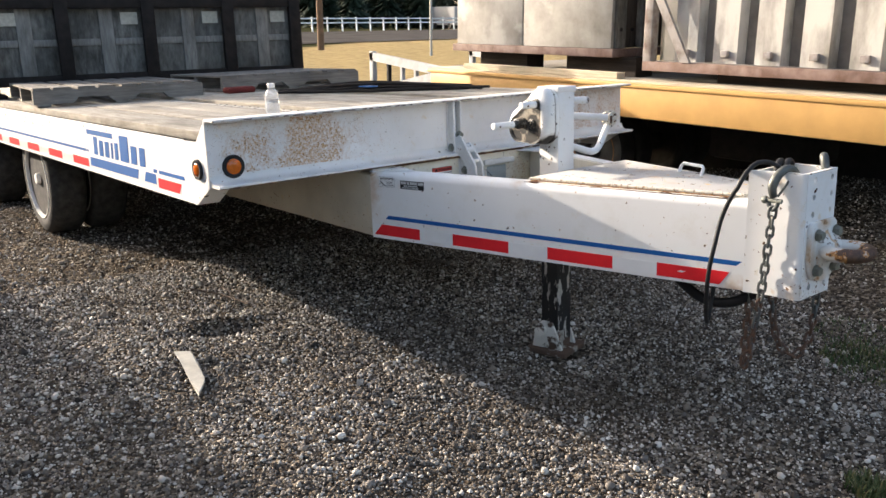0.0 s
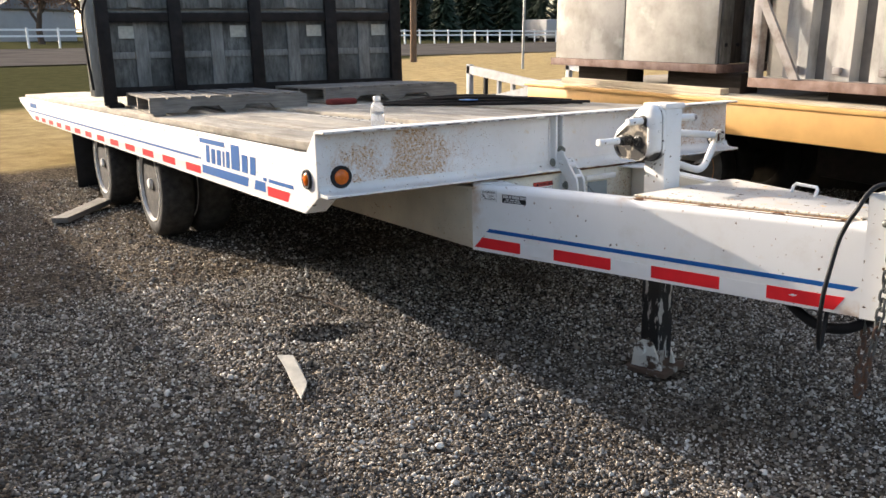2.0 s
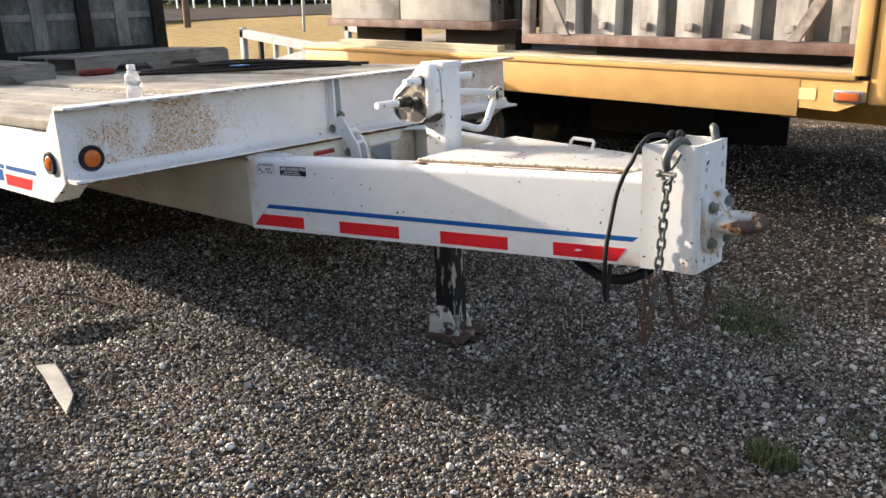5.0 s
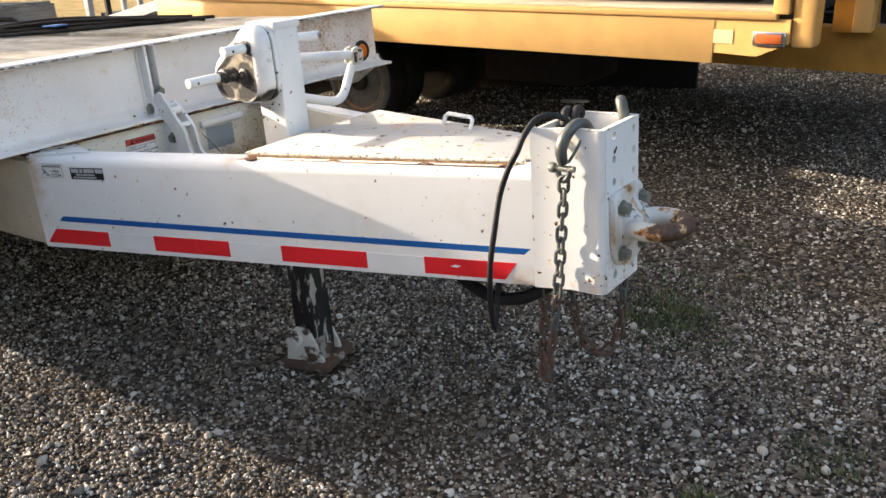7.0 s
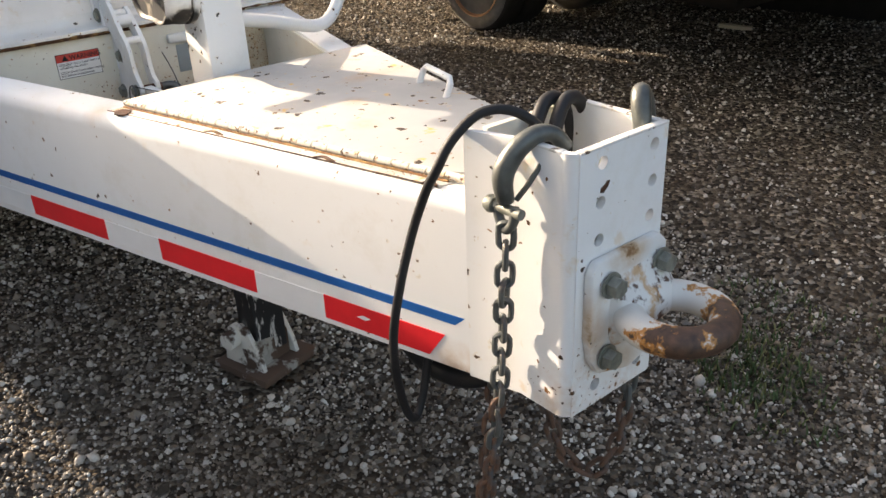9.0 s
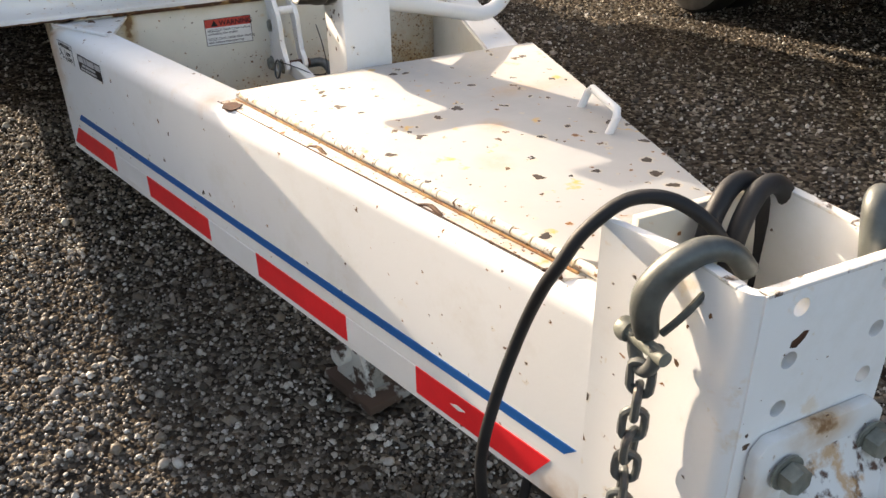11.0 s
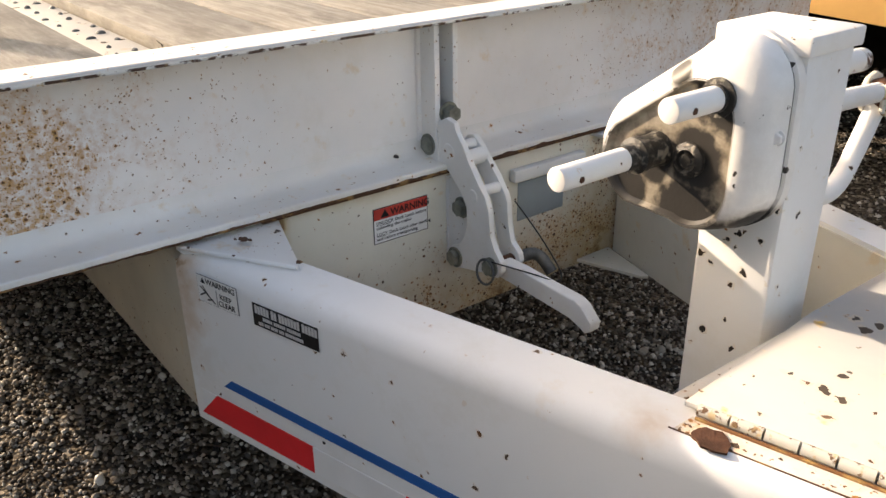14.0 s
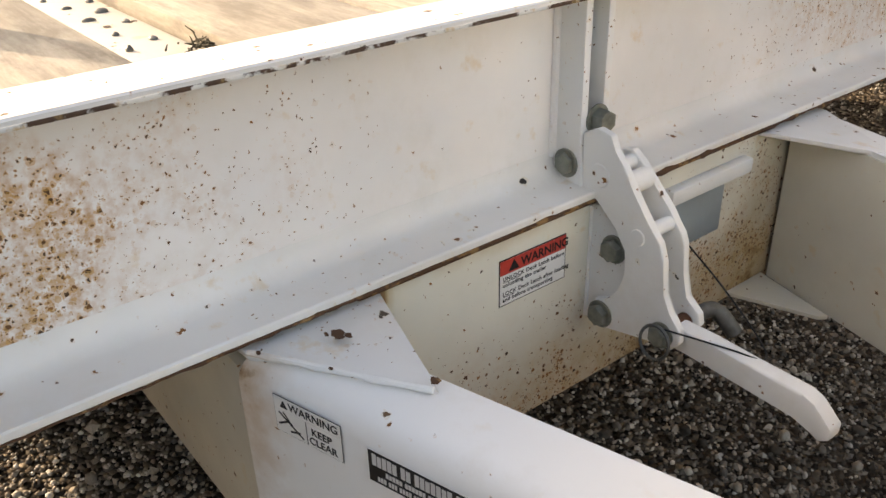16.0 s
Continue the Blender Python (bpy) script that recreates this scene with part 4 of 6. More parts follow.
part("paint_chip", prism(bmesh.new(), [(-0.020, 0.916), (-0.012, 0.914), (-0.003, 0.922), (0.001, 0.930), (-0.006, 0.931), (-0.012, 0.926), (-0.019, 0.923)], "x", 1.8895, 1.8904), RUSTY, trailer, "dark paint chip")
# mast with gearbox: the jack's housing
MX0, MX1, MY0, MY1 = 0.648, 0.765, -0.046, 0.056
mast = part("jack_mast", boxed(MX0, MX1, MY0, MY1, 0.575, 1.222, bevel=0.009), MAST_WHITE, trailer, "white square jack mast with black chips")
part("mast_cap", boxed(MX0 - 0.006, MX1 + 0.004, MY0 - 0.006, MY1 + 0.008, 1.216, 1.240, bevel=0.004), MAST_WHITE, mast)


def pear(scale, cx=0.672, cz=1.112, low=0.0):
    """The gearbox's outline in (x, z), a triangle with round corners."""
    pts = []
    for px, pz, r, a0, a1 in ((0.702, 1.176, 0.062, -4, 140), (0.600, 1.080, 0.080, 140, 250), (0.692, 1.072, 0.074, 250, 356)):
        for a in np.linspace(math.radians(a0), math.radians(a1), 12):
            pts.append((cx - 0.011 * low + (px + r * math.cos(a) - cx) * scale, cz - 0.015 * low + (pz + r * math.sin(a) - cz) * scale))
    return pts


def loft(bm, stations):
    """Outlines in (x, z) at several y, joined and capped."""
    rings = [[bm.verts.new((x, y, z)) for x, z in pts] for y, pts in stations]
    k = len(rings[0])
    for a, b in zip(rings, rings[1:]):
        for i in range(k):
            bm.faces.new((a[i], a[(i + 1) % k], b[(i + 1) % k], b[i]))
    bm.faces.new(rings[0]), bm.faces.new(rings[-1][::-1])
    return bm


gear = part("gearbox", loft(bmesh.new(), [(-0.046, pear(1.03)), (-0.060, pear(1.03)), (-0.062, pear(0.985)), (-0.066, pear(0.985)), (-0.068, pear(1.015)), (-0.078, pear(1.010)), (-0.090, pear(0.985)), (-0.101, pear(0.945, low=0.3)), (-0.109, pear(0.885, low=0.8)), (-0.1140, pear(0.815, low=1.4)), (-0.1135, pear(0.770, low=1.6)), (-0.107, pear(0.735, low=1.6)), (-0.104, pear(0.68, low=1.6)), (-0.100, pear(0.1, low=1.6))]), GEAR_WHITE, mast, "white cast gearbox cover stained with oil along its lower rim")
part("gear_face", loft(bmesh.new(), [(-0.100, pear(0.790, low=1.6)), (-0.1138, pear(0.785, low=1.6)), (-0.1128, pear(0.755, low=1.6)), (-0.1070, pear(0.72, low=1.6)), (-0.1055, pear(0.2, low=1.6))]), FACE_GREASE, gear, "recessed face smeared with black grease")
part("joint_line", loft(bmesh.new(), [(-0.0622, pear(0.990)), (-0.0658, pear(0.990))]), GREASE, gear, "dark oily joint between cover and housing")


def shaft(x, z, y0, y1, r, collar, label):
    ob = part("crank_shaft", rod(bmesh.new(), (x, y0, z), (x, y1, z), r, sides=24, bevel=0.002), CLEAN_WHITE, gear, label)
    part("collar", lathe(bmesh.new(), [(r * 1.62, 0), (r * 1.45, collar * 0.12), (r * 1.38, collar * 0.50), (r * 1.55, collar * 0.56), (r * 1.55, collar * 0.72), (r * 1.12, collar * 0.76), (r * 1.12, collar), (r, collar)], (x, y0 - 0.0, z), (0, -1, 0), 24), GREASE, ob, "greasy black collar")
    bm = rod(bmesh.new(), (x + r * 0.55, y1 + 0.028, z - 0.002), (x + r * 1.02, y1 + 0.028, z - 0.002), 0.0042, sides=12)
    part("pin_hole", bm, RUSTY, ob)


shaft(0.617, 1.085, -0.102, -0.286, 0.0150, 0.070, "white crank shaft stub")
shaft(0.702, 1.170, -0.102, -0.205, 0.0150, 0.022, "white second shaft stub")
part("plug", lathe(bmesh.new(), [(0.022, 0), (0.022, 0.006), (0.014, 0.010), (0.013, 0.006), (0.009, 0.005), (0.008, 0.012), (0.001, 0.012)], (0.667, -0.105, 1.084), (0, -1, 0), 20), GREASE, gear, "round greasy plug")
for x, z in ((0.748, 1.200), (0.762, 1.130), (0.742, 1.035), (0.70, 1.008)):
    bolt((x, -0.081, z), (0.3, -1, 0), 0.0075, gear, CLEAN_WHITE, 0.006)

# stowed crank handle on the far side of the mast
crank = part("crank_handle", tube(bmesh.new(), [(0.672, 0.050, 1.110), (0.653, 0.20, 1.094), (0.622, 0.440, 1.067)], 0.0165, 14), CLEAN_WHITE, mast, "white pipe crank handle folded against the mast")
part("crank_arm", tube(bmesh.new(), spline([(0.672, 0.050, 0.985), (0.650, 0.17, 0.958), (0.630, 0.290, 0.925), (0.623, 0.345, 0.918), (0.620, 0.385, 0.936), (0.619, 0.423, 0.990), (0.618, 0.460, 1.050)], 6), 0.0165, 14), CLEAN_WHITE, crank)
bm = bmesh.new()
for dx in (-0.022, 0.014):
    prism(bm, [(0.428, 1.040), (0.442, 1.030), (0.470, 1.030), (0.486, 1.042), (0.490, 1.070), (0.482, 1.088), (0.462, 1.096), (0.438, 1.090), (0.428, 1.078)], "x", 0.621 + dx, 0.621 + dx + 0.008, bevel=0.002)
rod(bm, (0.590, 0.460, 1.064), (0.652, 0.460, 1.064), 0.012, sides=14)
clevis = part("clevis", bm, KNUCKLE, crank, "cream clevis joint")
part("rusty_gap", boxed(0.607, 0.635, 0.440, 0.478, 1.040, 1.086, bevel=0.006), RUSTY, clevis, "brown rusty steel inside the joint")
for y0, y1, z0, z1 in ((0.436, 0.452, 1.040, 1.076), (0.462, 0.480, 1.046, 1.084)):
    part("rusty_gap", boxed(0.6428, 0.6442, y0, y1, z0, z1, bevel=0.0006), RUSTY, clevis)

stub = part("pipe_stub", rod(bmesh.new(), (0.700, 0.050, 1.174), (0.700, 0.205, 1.167), 0.0160, sides=18, bevel=0.002), CLEAN_WHITE, mast, "white pipe stub with a rusty end")
part("rust_scar", rod(bmesh.new(), (0.700, 0.190, 1.1677), (0.700, 0.2056, 1.167), 0.0163, sides=18), EYE_PAINT, stub)
bolt((0.680, 0.112, 1.1045), (1, 0.13, 0), 0.010, crank, h=0.007)

# drop leg and foot
leg = part("drop_leg", boxed(0.655, 0.755, -0.042, 0.050, 0.10, 0.60, bevel=0.006), LEG_BLACK, trailer, "black jack leg with white paint peeling")
GZ = ground_height(0.72, 0.0)
FOOT = Matrix.Translation((0.706, 0.0, GZ + 0.014)) @ Matrix.Rotation(radians(14.8), 4, "Z")


def foot_part(nm, bm, material, parent, label=""):
    bm.transform(FOOT)
    return part(nm, bm, material, parent, label)


foot = foot_part("foot_plate", boxed(-0.100, 0.100, -0.100, 0.104, -0.010, 0.014, bevel=0.003), FOOT_BROWN, leg, "rusty steel foot plate")
for y0, y1 in ((-0.072, -0.058), (0.052, 0.066)):
    bm = bmesh.new()
    prism(bm, [(-0.082, 0.012), (0.070, 0.012), (0.062, 0.050), (0.036, 0.100), (0.020, 0.138), (-0.030, 0.142), (-0.058, 0.120), (-0.070, 0.070)], "y", y0, y1, bevel=0.003)
    foot_part("foot_ear", bm, FOOT_RUST, foot)
foot_part("foot_block", boxed(-0.045, 0.050, -0.058, 0.052, 0.012, 0.095, bevel=0.008), FOOT_BROWN, foot)
foot_part("foot_pin", rod(bmesh.new(), (-0.030, -0.104, 0.098), (-0.030, 0.09, 0.098), 0.025, sides=20, bevel=0.004), FOOT_RUST, foot)

# deck latch at the middle of the beam
bm = bmesh.new()
prism(bm, [(0.0665, 0.874), (0.080, 0.876), (0.140, 0.846), (0.146, 0.780), (0.140, 0.700), (0.100, 0.688), (0.0665, 0.690)], "y", -0.018, -0.006, bevel=0.002)
bracket = part("latch_bracket", bm, WHITE, trailer)
bm = bmesh.new()
tube(bm, [(0.067, -0.0185, 0.692 + 0.012 * k) for k in range(16)], [0.0035 + random.uniform(-0.0008, 0.0008) for _ in range(16)], 8)
part("weld_bead", bm, WHITE, bracket)
bolt((0.112, -0.018, 0.821), (0, -1, 0), 0.0165, bracket, h=0.012)
# stiffener plates on the beam's web with the latch's head between them
bm = bmesh.new()
prism(bm, [(0.0, 1.158), (0.052, 1.158), (0.052, 0.960), (0.060, 0.890), (0.048, 0.886), (0.020, 0.9050), (0.004, 0.9170), (0.0, 0.935)], "y", -0.034, -0.022, bevel=0.0018)
beam_bracket = part("beam_bracket", bm, WHITE, trailer)
tube(bm := bmesh.new(), [(0.003, -0.0345, 0.93 + 0.014 * k) for k in range(16)], 0.006, 8)
part("weld_bead", bm, BEAM_WHITE, beam_bracket)
part("bracket_rib", boxed(0.0, 0.052, 0.008, 0.020, 0.965, 1.158, bevel=0.002), WHITE, beam_bracket)
# grey infill: the recess's shade is put into its colour
part("slot", boxed(0.0, 0.012, -0.022, 0.008, 0.975, 1.158), GREY_PLATE, beam_bracket, "shaded grey slot")
part("bracket_foot", boxed(0.0, 0.050, -0.022, 0.022, 0.958, 0.974, bevel=0.004), WHITE, beam_bracket)
bolt((0.052, -0.004, 0.990), (1, 0, 0), 0.0165, beam_bracket, h=0.019)
bolt((0.030, -0.034, 0.928), (0, -1, 0), 0.0165, beam_bracket, h=0.007)
PLATE = [(0.053, 0.977), (0.079, 0.990), (0.102, 0.985), (0.108, 0.967), (0.128, 0.948), (0.144, 0.922), (0.171, 0.888), (0.193, 0.865), (0.202, 0.842), (0.206, 0.794), (0.218, 0.772), (0.238, 0.754), (0.240, 0.735), (0.228, 0.719), (0.196, 0.717), (0.131, 0.705), (0.104, 0.693), (0.088, 0.700), (0.084, 0.716), (0.093, 0.738), (0.120, 0.748), (0.135, 0.769), (0.144, 0.798), (0.141, 0.834), (0.122, 0.861), (0.087, 0.890), (0.057, 0.901)]
FAR_PLATE = [(0.067, 0.936), (0.080, 0.949), (0.098, 0.953), (0.116, 0.940), (0.139, 0.915), (0.166, 0.889), (0.189, 0.862), (0.196, 0.846), (0.198, 0.804), (0.207, 0.771), (0.231, 0.756), (0.235, 0.739), (0.222, 0.722), (0.200, 0.718), (0.178, 0.740), (0.164, 0.790), (0.158, 0.836), (0.130, 0.872), (0.085, 0.910)]
bm = bmesh.new()
prism(bm, PLATE, "y", -0.030, -0.018, bevel=0.0022)
latch = part("deck_latch", bm, CLEAN_WHITE, trailer, "white deck latch of two cut plates", smooth=False)
for x, z, r in ((0.087, 0.926, 0.017), (0.158, 0.861, 0.012)):
    part("weld_boss", lathe(bmesh.new(), [(r, 0.0), (r * 0.9, 0.0016), (0.001, 0.002)], (x, -0.030, z), (0, -1, 0), 18), CLEAN_WHITE, latch)
bolt((0.106, -0.030, 0.718), (0, -1, 0), 0.0165, latch, h=0.010)
bm = bmesh.new()
prism(bm, FAR_PLATE, "y", 0.020, 0.032, bevel=0.0022)
part("latch_plate", bm, CLEAN_WHITE, latch, smooth=False)
for x, z, r in ((0.098, 0.937, 0.010), (0.122, 0.920, 0.015), (0.168, 0.870, 0.010)):
    part("spacer", rod(bmesh.new(), (x, -0.020, z), (x, 0.024, z), r, sides=18), CLEAN_WHITE, latch)
part("pin", rod(bmesh.new(), (0.212, -0.036, 0.737), (0.212, 0.042, 0.737), 0.0125, sides=18, bevel=0.002), RUSTY, latch, "rusty latch pin")
bolt((0.212, -0.031, 0.737), (0, -1, 0), 0.0150, latch, h=0.010)
part("ring", tube(bmesh.new(), [(0.213 + 0.023 * math.cos(t), -0.046 + 0.004 * math.sin(t), 0.732 + 0.023 * math.sin(t)) for t in np.linspace(0, 6.283, 24, endpoint=False)], 0.0024, 6, closed=True), STEEL, latch, "wire retaining ring")
bm = bmesh.new()
prism(bm, [(0.192, 0.742), (0.215, 0.747), (0.270, 0.746), (0.404, 0.744), (0.420, 0.738), (0.446, 0.714), (0.445, 0.698), (0.432, 0.690), (0.416, 0.700), (0.398, 0.710), (0.270, 0.712), (0.215, 0.713), (0.192, 0.716)], "y", -0.013, 0.013, bevel=0.004)
part("lever", bm, CLEAN_WHITE, latch, "white bent lever")
part("wire", tube(bmesh.new(), spline([(0.213, -0.040, 0.752), (0.25, -0.024, 0.750), (0.30, -0.004, 0.7475), (0.335, 0.016, 0.742), (0.30, 0.06, 0.735), (0.22, 0.08, 0.775), (0.14, 0.09, 0.815)], 6), 0.0014, 5), BLACK, latch, "thin black retaining wire")
part("hook_pin", tube(bmesh.new(), spline([(0.212, 0.036, 0.735), (0.214, 0.070, 0.735), (0.224, 0.086, 0.725), (0.245, 0.094, 0.700)], 5), 0.012, 10), STEEL, latch, "grey bent end of the latch pin")


# decals with lettering
def lettering(text, size, m, parent, material, bold=0.0, spacing=1.0):
    """Raised text, one mesh, its baseline start at the pose m."""
    cu = bpy.data.curves.new("lettering", "FONT")
    cu.body, cu.size, cu.extrude, cu.offset, cu.space_character = text, size, 0.0002, bold, spacing
    tmp = bpy.data.objects.new("lettering", cu)
    me = bpy.data.meshes.new_from_object(tmp)
    me.materials.append(material)
    bpy.data.objects.remove(tmp)
    ob = new("lettering", me)
    ob.parent = parent
    ob.matrix_world = m
    return ob


def frame_on(origin, right, up):
    r, u = Vector(right).normalized(), Vector(up).normalized()
    n = r.cross(u)
    m = Matrix((r, u, n)).transposed().to_4x4()
    m.translation = origin
    return m


def sheet(nm, m, w, h, material, parent, lift=0.0, x=0.0, y=0.0, label=""):
    """A thin label of size w, h in the plane of m."""
    bm = box(bmesh.new(), x, x + w, y, y + h, lift, lift + 0.0006)
    bm.transform(m)
    return part(nm, bm, material, parent, label, smooth=False)


# warning label on the cross wall
m = frame_on((0.0662, -0.190, 0.775), (0, 1, 0), (0, 0, 1))
W, H = 0.123, 0.070
sign = sheet("warning_label", m, W, H, INK, trailer, label="white warning label with a red header")
sheet("panel", m, W - 0.003, H - 0.003, LABEL_WHITE, sign, 0.0004, 0.0015, 0.0015)
sheet("header", m, W - 0.003, 0.021, LABEL_RED, sign, 0.0008, 0.0015, H - 0.0225)
lettering("WARNING", 0.0182, m @ pose(0.038, H - 0.0186, 0.0016), sign, INK, 0.0004, 1.0)
bm = bmesh.new()
prism(bm, [(0.016, H - 0.0195), (0.035, H - 0.0195), (0.0255, H - 0.004)], "z", 0.0010, 0.0018)
bm.transform(m)
part("triangle", bm, INK, sign, smooth=False)
for i, (a, b) in enumerate((("UNLOCK", " Deck Latch before"), ("unloading the trailer", ""), ("LOCK", " Deck Latch after loading"), ("and before transporting", ""))):
    z = (0.0375, 0.0285, 0.0150, 0.0060)[i]
    lettering(a + b, 0.0088, m @ pose(0.006, z, 0.0012), sign, INK, 0.0001, 1.08)
    if b:
        sheet("underline", m, 0.0052 * len(a), 0.0006, INK, sign, 0.0012, 0.006, z - 0.0016)

# pinch-point label on the tongue face
tip = lambda x, z, out=0.0012: (x, tongue_y(x) - out, z)
m = frame_on(tip(0.131, 0.812), (1, SLOPE, 0), (0, 0, 1))
W, H = 0.090, 0.046
kc = sheet("pinch_label", m, W, H, INK_GREY, near_rail, label="white pinch-point warning label")
sheet("panel", m, W - 0.0016, H * 0.62, LABEL_WHITE, kc, 0.0004, 0.0008, 0.0008)
sheet("panel", m, W - 0.0016, H * 0.34, LABEL_WHITE, kc, 0.0004, 0.0008, H * 0.645)
lettering("WARNING", 0.0135, m @ pose(0.021, H - 0.0125, 0.0014), kc, INK, 0.0001)
bm = bmesh.new()
prism(bm, [(0.009, H - 0.0125), (0.019, H - 0.0125), (0.014, H - 0.0035)], "z", 0.0010, 0.0016)
bm.transform(m)
part("triangle", bm, INK, kc, smooth=False)
lettering("KEEP", 0.0125, m @ pose(0.050, 0.0165, 0.0014), kc, INK, 0.0001)
lettering("CLEAR", 0.0125, m @ pose(0.046, 0.0045, 0.0014), kc, INK, 0.0001)
sheet("divider", m, 0.0007, H * 0.62, INK_GREY, kc, 0.0010, 0.043, 0.0008)
bm = bmesh.new()
for p, q in (((0.006, 0.026), (0.038, 0.004)), ((0.004, 0.010), (0.018, 0.018)), ((0.012, 0.028), (0.024, 0.014)), ((0.020, 0.006), (0.034, 0.010))):
    d = (Vector((*q, 0)) - Vector((*p, 0))).normalized()
    s = Vector((-d.y, d.x, 0)) * 0.0013
    a, b = Vector((*p, 0.0011)), Vector((*q, 0.0011))
    bm.faces.new([bm.verts.new(v) for v in (a - s, b - s, b + s, a + s)])
bm.transform(m)
part("pictogram", bm, INK, kc, smooth=False)

# dealer's plate, its writing as plain bars
m = frame_on(tip(0.2475, 0.8085), (1, SLOPE, 0), (0, 0, 1))
W, H = 0.134, 0.0405
dp = sheet("dealer_label", m, W, H, TAPE_WHITE, near_rail, label="black dealer label with silver bars of lettering")
sheet("panel", m, W - 0.003, H - 0.003, INK, dp, 0.0004, 0.0015, 0.0015)
for y, h, w, words, x in ((0.0228, 0.0135, 0.0047, (5, 2, 7, 5), 0.0065), (0.0137, 0.0056, 0.0030, (5, 6, 7), 0.022), (0.0048, 0.0056, 0.0026, (3, 3, 4, 3, 10), 0.012)):
    for count in words:
        for k in range(count):
            sheet("bar", m, w, h * (1.0 if (k + count) % 3 else 0.92), SILVER, dp, 0.0009, x, y)
            x += w + (0.0013 if h > 0.01 else 0.0010)
        x += w * 0.8

# wheels: two dual pairs a side
TYRE = [(0.265, -0.10), (0.284, -0.116), (0.33, -0.122), (0.372, -0.108), (0.392, -0.085), (0.398, -0.05), (0.398, 0.05), (0.392, 0.085), (0.372, 0.108), (0.33, 0.122), (0.284, 0.116), (0.265, 0.10)]
RIM = [(0.280, -0.108), (0.281, -0.121), (0.272, -0.121), (0.262, -0.100), (0.252, -0.062), (0.232, -0.012), (0.205, 0.004), (0.15, 0.000), (0.06, -0.006)]


def wheel_meshes():
    bm = lathe(bmesh.new(), TYRE, (0, 0, 0), (0, 1, 0), 48)
    tyre = mesh_of("tyre", bm, TYRE_RUBBER, True)
    bm = bmesh.new()
    rings = [[bm.verts.new((r * math.cos(2 * math.pi * k / 48), h, r * math.sin(2 * math.pi * k / 48))) for k in range(48)] for r, h in RIM]
    for a, b in zip(rings, rings[1:]):
        for k in range(48):
            bm.faces.new((a[k], a[(k + 1) % 48], b[(k + 1) % 48], b[k]))
    bm.faces.new(rings[-1])
    rim = mesh_of("rim", bm, RIM_WHITE, True)
    bm = lathe(bmesh.new(), [(0.105, 0.010), (0.100, -0.015), (0.072, -0.025), (0.062, -0.060), (0.042, -0.066), (0.040, -0.118), (0.032, -0.125), (0.001, -0.126)], (0, 0, 0), (0, 1, 0), 24)
    hub = mesh_of("hub", bm, RIM_WHITE, True)
    return tyre, rim, hub


TYRE_MESH, RIM_MESH, HUB_MESH = wheel_meshes()
DUSTY_MESH = TYRE_MESH.copy()
DUSTY_MESH.materials[0] = TYRE_DUSTY
DUSTY_MESH.materials.append(DARK)
for p in DUSTY_MESH.polygons:   # grey sidewall, dark tread: shade on tread and inner half put into colour
    p.material_index = 1 if math.hypot(p.center.x, p.center.z) > 0.380 or p.center.y > 0 else 0
# near-black copies: the inner and far truck wheels have their shade as colour
SHADE_TYRE_MESH = TYRE_MESH.copy()
SHADE_TYRE_MESH.materials[0] = DARK
SHADE_RIM = RIM_MESH.copy()
SHADE_RIM.materials[0] = DARK
SHADE_HUB = HUB_MESH.copy()
SHADE_HUB.materials[0] = DARK
RIM_RUST = RIM_MESH.copy()
RIM_RUST.materials[0] = RIM_ORANGE


def wheel(x, y, z, parent, flip=False, scale=1.0, tyre_mesh=TYRE_MESH, rim_mesh=RIM_MESH, hub_mesh=HUB_MESH):
    t = new("wheel", tyre_mesh)
    t.parent = parent
    t.matrix_local = pose(x, y, z, 0, 0, 180 if flip else 0) @ Matrix.Scale(scale, 4)
    for nm, me in (("rim", rim_mesh), ("hub", hub_mesh)):
        o = new(nm, me)
        o.parent = t
    return t


for x in (-3.16, -4.83):
    z = ground_height(x, -1.1) + 0.395
    for y in (-1.115, -0.835, 0.835, 1.115):
        wheel(x, y, z, trailer, y > 0, 1.0)
    part("axle", rod(bmesh.new(), (x, -1.0, z), (x, 1.0, z), 0.06), DARK, trailer)
for s in (-1, 1):
    part("mud_flap", boxed(-6.00, -5.98, s * 1.27 - (0.0 if s < 0 else 0.5), s * 1.27 + (0.5 if s < 0 else 0.0), 0.235, 0.90, bevel=0.004), BLACK, trailer, "black rubber mud flap")


# ---- chains, hooks and cables at the hitch ----
def link_mesh():
    pts = []
    for a in np.linspace(0, 2 * math.pi, 18, endpoint=False):
        c, s = math.cos(a), math.sin(a)
        pts.append((0.0118 * c, 0.0, 0.0118 * s + math.copysign(0.0095, s) * min(1.0, abs(s) * 3)))
    return mesh_of("link", tube(bmesh.new(), pts, 0.0049, 8, closed=True), CHAIN_STEEL, True)


LINK = link_mesh()
RUSTY_LINK = LINK.copy()
RUSTY_LINK.materials[0] = two_tone("rusted_link", (0.115, 0.058, 0.034), (0.10, 0.095, 0.088), 40, 0.56, 0.8, sharp=0.1)


